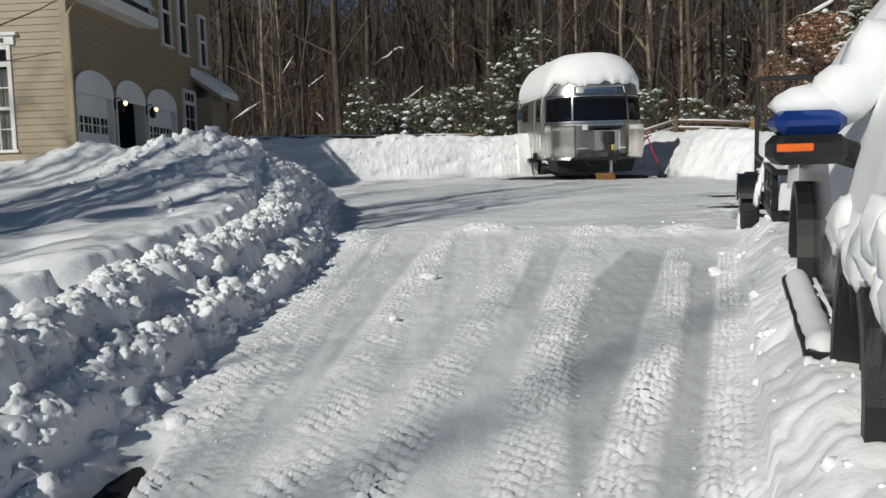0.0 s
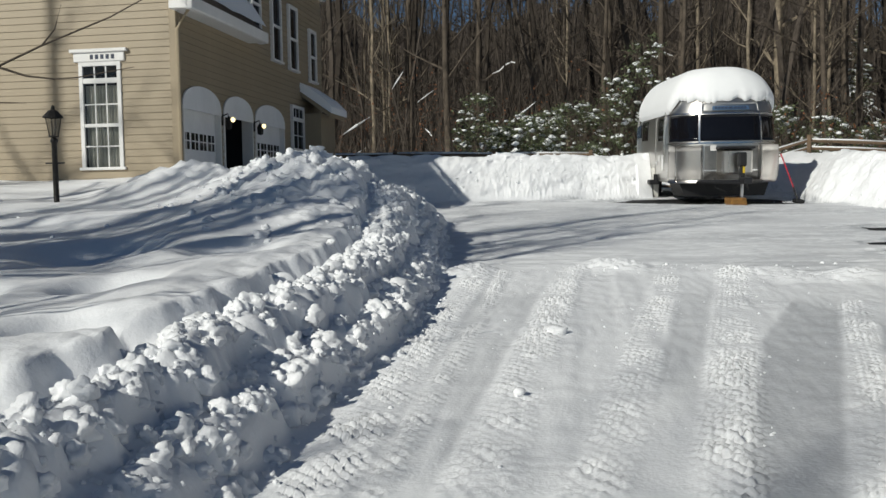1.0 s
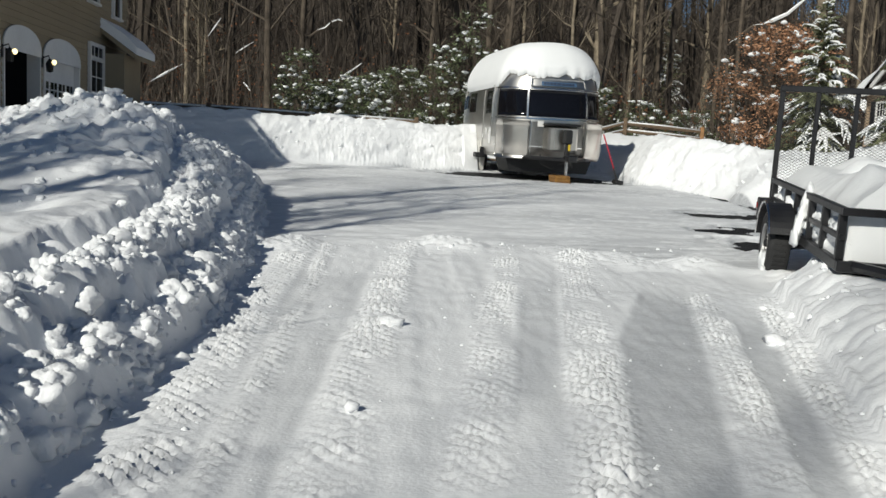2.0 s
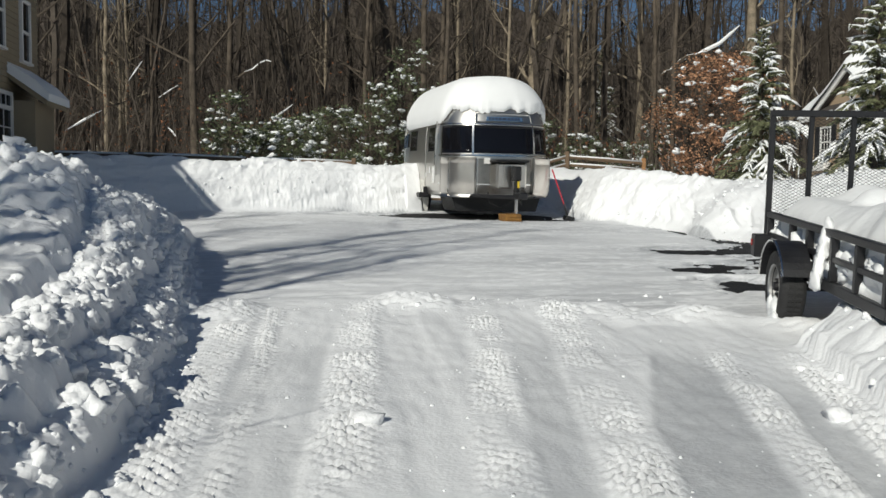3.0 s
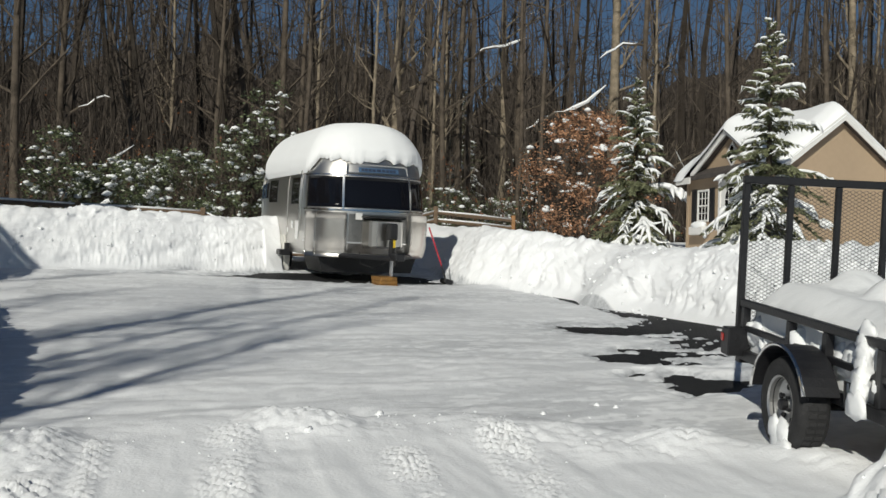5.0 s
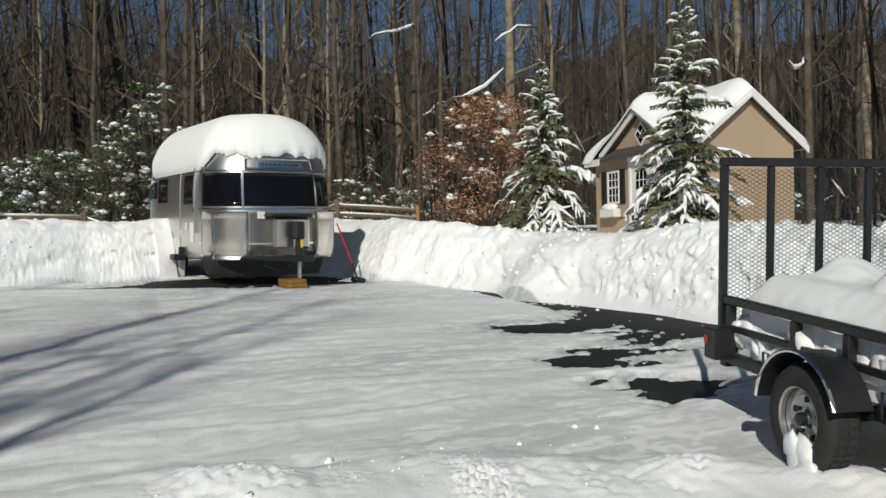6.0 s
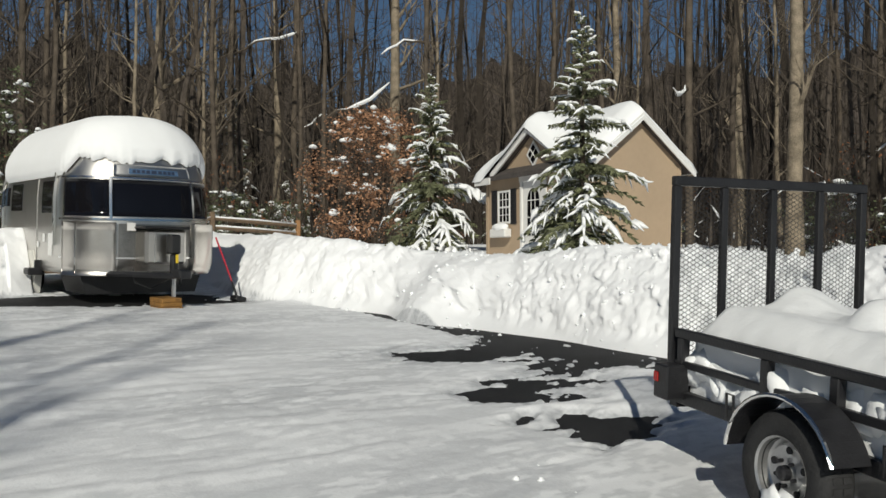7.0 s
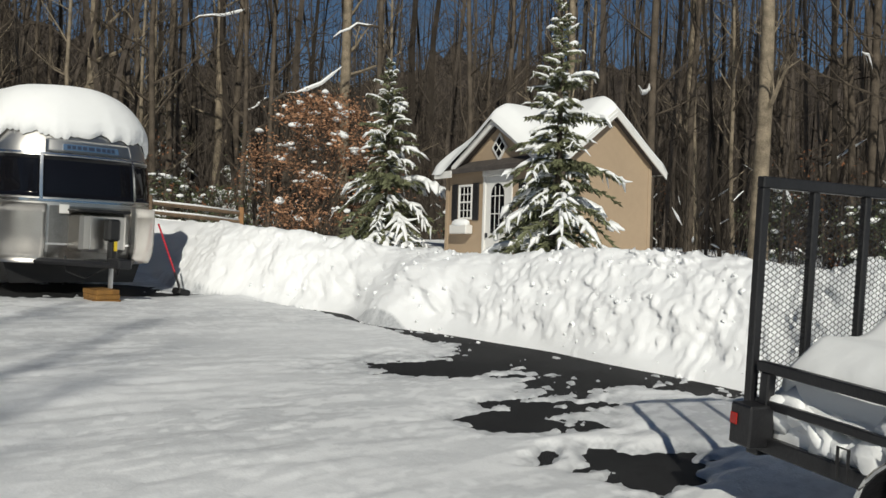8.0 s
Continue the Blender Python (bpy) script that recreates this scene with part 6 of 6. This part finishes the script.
def spruce(x, y, height, spread, seed, lean=0.0):
    rnd = random.Random(seed)
    z0 = height_at(x, y)
    tree = thing("spruce", pose(x, y, z0, lean, 0, 0), "dark green spruce with drooping boughs loaded with snow", "tree", "spruces by the drive")
    s = Soup()
    s.tube([(0, 0, -0.3), (0.02, 0.01, height * 0.5), (0, 0, height)], [0.075, 0.05, 0.008], 7)
    part("trunk", s, BARK, tree)
    g, sn = Soup(), Soup()
    n = int(height * 7.0)
    for k in range(n):
        t = (k + rnd.random() * 0.8) / n
        z = 0.12 + (height - 0.15) * t
        zj = (height - 0.15) / n
        reach = spread * (1 - t) ** 0.95 * (0.92 + 0.16 * math.sin(k * 2.4)) + 0.08
        boughs = max(4, int(rnd.uniform(7.0, 10.0) - 4 * t))
        a0 = rnd.uniform(0, math.tau)
        for b in range(boughs):
            a = a0 + (b + rnd.uniform(-0.25, 0.25)) * math.tau / boughs
            l = reach * rnd.choice((0.4, 0.6, 0.8, 1.0, 1.2)) * rnd.uniform(0.9, 1.1)
            out, side = Vector((math.cos(a), math.sin(a), 0)), Vector((-math.sin(a), math.cos(a), 0))
            lift, droop = (0.15 + 0.5 * t + rnd.uniform(-0.15, 0.15)) * l, 0.75 * (1 - 0.75 * t) * l * rnd.uniform(0.7, 1.2)
            path = [Vector((0, 0, z + zj * ((b * 0.618) % 1.0))) + out * l * u + Vector((0, 0, lift * u - droop * u * u)) for u in (0, 0.25, 0.5, 0.75, 1.0)]
            g.tube(path, [0.014, 0.011, 0.009, 0.006, 0.003], 3, False)
            m = max(4, int(l * 26))
            for q in range(m):
                u = 0.12 + 0.88 * (q + rnd.random()) / m
                i = min(3, int(u * 4))
                p = path[i].lerp(path[i + 1], u * 4 - i)
                for sg in (-1, 1):
                    tl = (0.07 + 0.20 * l * (1 - u * 0.6)) * rnd.uniform(0.6, 1.1)
                    d = (out * rnd.uniform(0.4, 0.9) + side * sg * rnd.uniform(0.5, 1.0) + Vector((0, 0, rnd.uniform(-1.1, 0.05)))).normalized()
                    e = p + d * tl
                    w = (side * 0.5 + Vector((0, 0, 1)) * rnd.uniform(-1, 1) + out * 0.3).cross(d).normalized() * 0.022
                    mid = p.lerp(e, 0.45)
                    g.add([p, mid + w, e, mid - w], [(0, 1, 2, 3)])
                    w2 = w.cross(d).normalized() * 0.02
                    g.add([p, mid + w2, e, mid - w2], [(0, 1, 2, 3)])
            if rnd.random() < 0.5 + 0.25 * t:
                fat = (0.026 + 0.06 * l) * rnd.uniform(0.4, 1.5)
                u0 = rnd.uniform(0.15, 0.5)
                line, radii = [], []
                for q in range(5):
                    u = u0 + (1.0 - u0) * q / 4
                    i = min(3, int(u * 4))
                    line.append(path[i].lerp(path[i + 1], u * 4 - i) + Vector((0, 0, fat * 0.6)) + side * rnd.uniform(-0.03, 0.03))
                    radii.append(fat * (0.25, 0.8, 1.0, 0.85, 0.2)[q] * rnd.uniform(0.7, 1.3))
                sn.tube(line, [r * 0.55 for r in radii], 5)
                for q in range(2 + int(l * 8)):
                    sg = rnd.choice((-1, 1))
                    o = line[rnd.choice((0, 1, 2, 3, 4))] + out * rnd.uniform(-0.05, 0.05) * l
                    run = (out * rnd.uniform(0.3, 0.9) + side * sg * rnd.uniform(0.4, 1.0)) * l * rnd.uniform(0.12, 0.34)
                    w = fat * rnd.uniform(0.25, 0.6)
                    sn.tube([o, o + run * 0.5 + Vector((0, 0, -0.12 * l * rnd.random())), o + run + Vector((0, 0, -l * rnd.uniform(0.05, 0.25)))], [w, w * rnd.uniform(0.7, 1.2), w * 0.2], 4)
    tagged(part("needles", g, NEEDLE, tree), kind="stuff")
    tagged(part("bough_snow", sn, ROOF_SNOW, tree, "white snow on the boughs", smooth=True), kind="stuff")
    return tree


spruce(10.38, 18.4, 4.45, 1.18, 1)
spruce(12.2, 25.9, 4.6, 1.4, 2)
spruce(15.5, 41.0, 4.7, 1.45, 3)
spruce(14.4, 45.5, 7.4, 1.2, 4)


def leafy(name, x, y, height, width, leaves, leaf, mat, seed, label, category, snow_share=0.25, stems=6):
    rnd = random.Random(seed)
    z0 = height_at(x, y)
    bush = thing(name, pose(x, y, z0), label, category)
    st, lf, sn = Soup(), Soup(), Soup()
    for k in range(stems):
        a = rnd.uniform(0, math.tau)
        d = Vector((math.cos(a) * 0.35 * width / height, math.sin(a) * 0.35 * width / height, 1)).normalized()
        limb(st, Vector((rnd.uniform(-0.1, 0.1), rnd.uniform(-0.1, 0.1), -0.2)), d, height * rnd.uniform(0.6, 1.0), 0.03, rnd, 2, None, (4, 6), 0.3)
    clumps = [(rnd.uniform(0, math.tau), rnd.random() ** 0.5, rnd.random()) for _ in range(max(6, leaves // 40))]
    for a, r, h in clumps:
        w = width * (0.35 + 0.65 * math.sin(math.pi * min(1, 0.15 + 0.85 * h) ** 0.9))
        c = Vector((math.cos(a) * r * w, math.sin(a) * r * w, 0.08 * height + 0.9 * h * height))
        size = rnd.uniform(0.16, 0.34) * min(1.4, 0.5 + width * 0.5)
        for _ in range(40):
            p = c + Vector((rnd.gauss(0, 1), rnd.gauss(0, 1), rnd.gauss(0, 0.6))) * size * 0.6
            d = Vector((rnd.uniform(-1, 1), rnd.uniform(-1, 1), rnd.uniform(-0.6, 0.4))).normalized()
            u = d.cross(Vector((rnd.uniform(-1, 1), rnd.uniform(-1, 1), rnd.uniform(-1, 1)))).normalized()
            q = leaf * rnd.uniform(0.6, 1.3)
            lf.add([p, p + d * q * 0.5 + u * q * 0.28, p + d * q, p + d * q * 0.5 - u * q * 0.28], [(0, 1, 2, 3)])
        if rnd.random() < snow_share:
            for _ in range(rnd.randint(1, 3)):
                o = c + Vector((rnd.uniform(-1, 1), rnd.uniform(-1, 1), rnd.uniform(0.1, 0.8))) * size * 0.5
                sl = size * rnd.uniform(0.15, 0.42)
                sn.add([o + Vector((v.x * sl, v.y * sl, v.z * sl * 0.5)) * (1 + 0.7 * noise.noise(v * 1.8 + o)) for v in SMALL_V], SMALL_F)
    tagged(part("stem", st, BARK, bush), kind="stuff")
    tagged(part("foliage", lf, mat, bush), kind="stuff")
    if sn.count:
        tagged(part("leaf_snow", sn, ROOF_SNOW, bush, "lumps of snow on the foliage", smooth=True), kind="stuff")
    return bush


leafy("beech_sapling", 13.9, 31.8, 4.5, 2.5, 8200, 0.10, BEECH_LEAF, 51, "young beech holding dry copper-brown leaves and some snow", "tree", 0.32, 9)
HOLLY_LABEL = "green holly bush dusted with snow along the fence"
hollies = [(-2.65, 29.3, 2.3, 0.75), (-1.3, 29.8, 1.6, 1.2), (0.6, 30.5, 2.0, 1.1), (1.9, 31.0, 2.9, 1.1), (2.9, 31.6, 4.2, 1.3), (-1.9, 30.2, 1.2, 0.9), (9.4, 33.0, 1.7, 1.2), (11.6, 34.0, 1.5, 1.3), (7.6, 33.0, 1.8, 1.1), (22.0, 18.0, 1.9, 1.6), (19.5, 15.5, 1.5, 1.5), (21, 12.5, 2.0, 1.6), (24, 22, 2.2, 1.7), (-0.4, 31.5, 2.0, 1.1), (4.6, 32.5, 2.2, 1.2), (18.5, 24.5, 1.4, 1.3), (16.8, 27.5, 1.3, 1.2)]
for i, (x, y, h, w) in enumerate(hollies):
    leafy("holly_bush", x, y, h, w, 1900, 0.095, HOLLY, 60 + i, HOLLY_LABEL, "bush", 0.9, 5)

# thin sapling whose twigs hang across the house front
sap = thing("sapling", pose(-4.7, 4.25, 0.2), "thin bare sapling with arching twigs on the lawn", "tree")
o = Vector((-4.7, 4.25, 0.5))
s = Soup()
s.tube([(0, 0, -0.1), (0.03, 0.02, 0.8), (0.0, 0.05, 2.2)], [0.04, 0.032, 0.012], 7)
part("trunk", s, BARK, sap)
for line, r in (([(-4.68, 4.28, 1.75), (-3.6, 4.7, 1.95), (-2.93, 5.02, 2.05), (-2.77, 5.12, 2.07), (-2.59, 5.21, 2.18), (-2.29, 5.33, 2.33), (-2.1, 5.4, 2.45)], 0.010), ([(-2.77, 5.12, 2.07), (-2.66, 5.18, 2.03), (-2.55, 5.24, 2.02), (-2.46, 5.29, 2.03), (-2.21, 5.4, 2.09)], 0.007), ([(-3.6, 4.7, 1.95), (-3.02, 4.96, 2.11), (-2.92, 5.02, 2.17), (-2.83, 5.05, 2.28), (-2.79, 5.07, 2.36)], 0.009), ([(-3.6, 4.7, 1.95), (-3.02, 4.98, 1.89), (-2.8, 5.12, 1.9), (-2.67, 5.19, 1.9)], 0.006), ([(-4.69, 4.27, 1.6), (-3.6, 4.72, 1.85), (-3.07, 4.95, 1.78), (-2.95, 5.03, 1.72), (-2.95, 5.04, 1.63)], 0.009), ([(-2.59, 5.21, 2.18), (-2.53, 5.23, 2.26), (-2.49, 5.23, 2.38)], 0.005)):
    s = Soup()
    s.tube([Vector(p) - o for p in line], [r * (1 - 0.7 * i / (len(line) - 1)) for i in range(len(line))], 6)
    part("twig", s, BARK, sap)

# broom leaning by the travel trailer
br = thing("snow_broom", pose(5.4, 22.3, 0.81), "red-handled snow broom leaning beside the travel trailer", "broom")
s = Soup()
s.tube([(0.1, 0, 0.12), (-0.25, 0.1, 1.15)], [0.016, 0.016], 8)
part("handle", s, RED_PAINT, br, "red handle")
s = Soup()
s.box((-0.04, -0.16, 0.0), (0.16, 0.16, 0.1), pose(0.06, 0, 0, 0, 15, 0), 0.02), s.tube([(0.1, 0, 0.1), (0.02, 0.02, 0.36)], [0.022, 0.02], 8)
part("head", s, BLACK_PLASTIC, br, "black broom head")

# loose clods thrown along the drive's edges
def clods(name, xs, ys, rs, label, seed):
    xs, ys, zs = rubble(np.array(xs), np.array(ys), snow_height(np.array(xs), np.array(ys)))
    s = Soup()
    for k, (x, y, z, r) in enumerate(zip(xs, ys, zs, rs)):
        vs, fs = (FINE_V, FINE_F) if r > 0.028 else (BALL_V, BALL_F) if r > 0.016 else (SMALL_V, SMALL_F)
        off, c = Vector((k + seed, k * 0.37, 1)), Vector((x, y, z + r * 0.1))
        s.add([c + Vector((v.x * r * 1.2, v.y * r, v.z * r)) * (1 + 0.75 * noise.noise(v * 1.3 + off) + 0.32 * noise.noise(v * 2.9 + off) + 0.16 * noise.noise(v * 6.5 + off)) for v in vs], fs)
    single(name, s, SNOW, label, "snow clods", kind="stuff", smooth=True)


rnd = random.Random(91)
pts = []
for k in range(3000):
    y = rnd.uniform(1.6, 15.5)
    d = rnd.choice((rnd.gauss(0.12, 0.1), rnd.gauss(0.55, 0.13), rnd.uniform(-0.05, 0.8)))
    if d > -0.15:
        pts.append((y, d, 0.011 + 0.052 * rnd.random() ** 4))
ys = [p[0] for p in pts]
xs = list(left_edge(np.array(ys)) - np.array([p[1] for p in pts]))
clods("snow_clods", xs, ys, [p[2] for p in pts], "broken lumps of ploughed snow along the driveway edge", 0)
pts = [(rnd.gauss(-3.2, 0.9), rnd.gauss(12.6, 1.4), 0.015 + 0.06 * rnd.random() ** 4) for _ in range(420)]
pts = [p for p in pts if p[0] < -1.9 and p[1] < 15.6]
clods("heap_clods", [p[0] for p in pts], [p[1] for p in pts], [p[2] for p in pts], "rough lumps on the big ploughed snow heap", 5)
pts = []
for _ in range(420):
    y = rnd.uniform(9.8, 22.0)
    pts.append((float(right_edge(np.array([y]))[0]) + rnd.uniform(-0.2, 1.3), y, 0.01 + 0.025 * rnd.random() ** 3))
for _ in range(160):
    x = rnd.uniform(-6.3, 2.0)
    pts.append((x, float(back_edge(np.array([x]))[0]) + rnd.uniform(0.0, 1.2), 0.01 + 0.025 * rnd.random() ** 3))
clods("bank_clods", [p[0] for p in pts], [p[1] for p in pts], [p[2] for p in pts], "chunks of snow in the ploughed banks", 9)
pts = [(rnd.uniform(-1.3, 3.2), rnd.gauss(10.9, 0.3), 0.006 + 0.02 * rnd.random() ** 5) for _ in range(40)]
for _ in range(70):
    y = rnd.uniform(1.5, 9.4)
    pts.append((0.88 + 0.316 * (y - 2.0) + rnd.gauss(0.15, 0.16) + 2.0 * max(0, y - 8.8) * rnd.random(), y, 0.012 + 0.04 * rnd.random() ** 4))
pts += [(rnd.uniform(-1.2, 2.6), rnd.uniform(2, 11), 0.004 + 0.008 * rnd.random() ** 3) for _ in range(260)]
clods("drive_clods", [p[0] for p in pts], [p[1] for p in pts], [p[2] for p in pts], "small crumbs and lumps scattered on the drive", 13)
for x, y, r in ((-1.0, 8.24, 0.05), (-0.09, 7.6, 0.075), (-1.4, 8.24, 0.09), (2.34, 7.38, 0.075), (-1.2, 4.1, 0.055), (-0.3, 6.06, 0.035)):
    s = Soup()
    s.blob((0, 0, r * 0.3), (r, r * 0.85, r * 0.75), x * 9, 0.4, 1.8)
    single("snow_lump", s, SNOW, "single rounded lump of snow lying on the drive", "snow lump", "loose lumps on the drive", smooth=True, m=pose(x, y, height_at(x, y)))
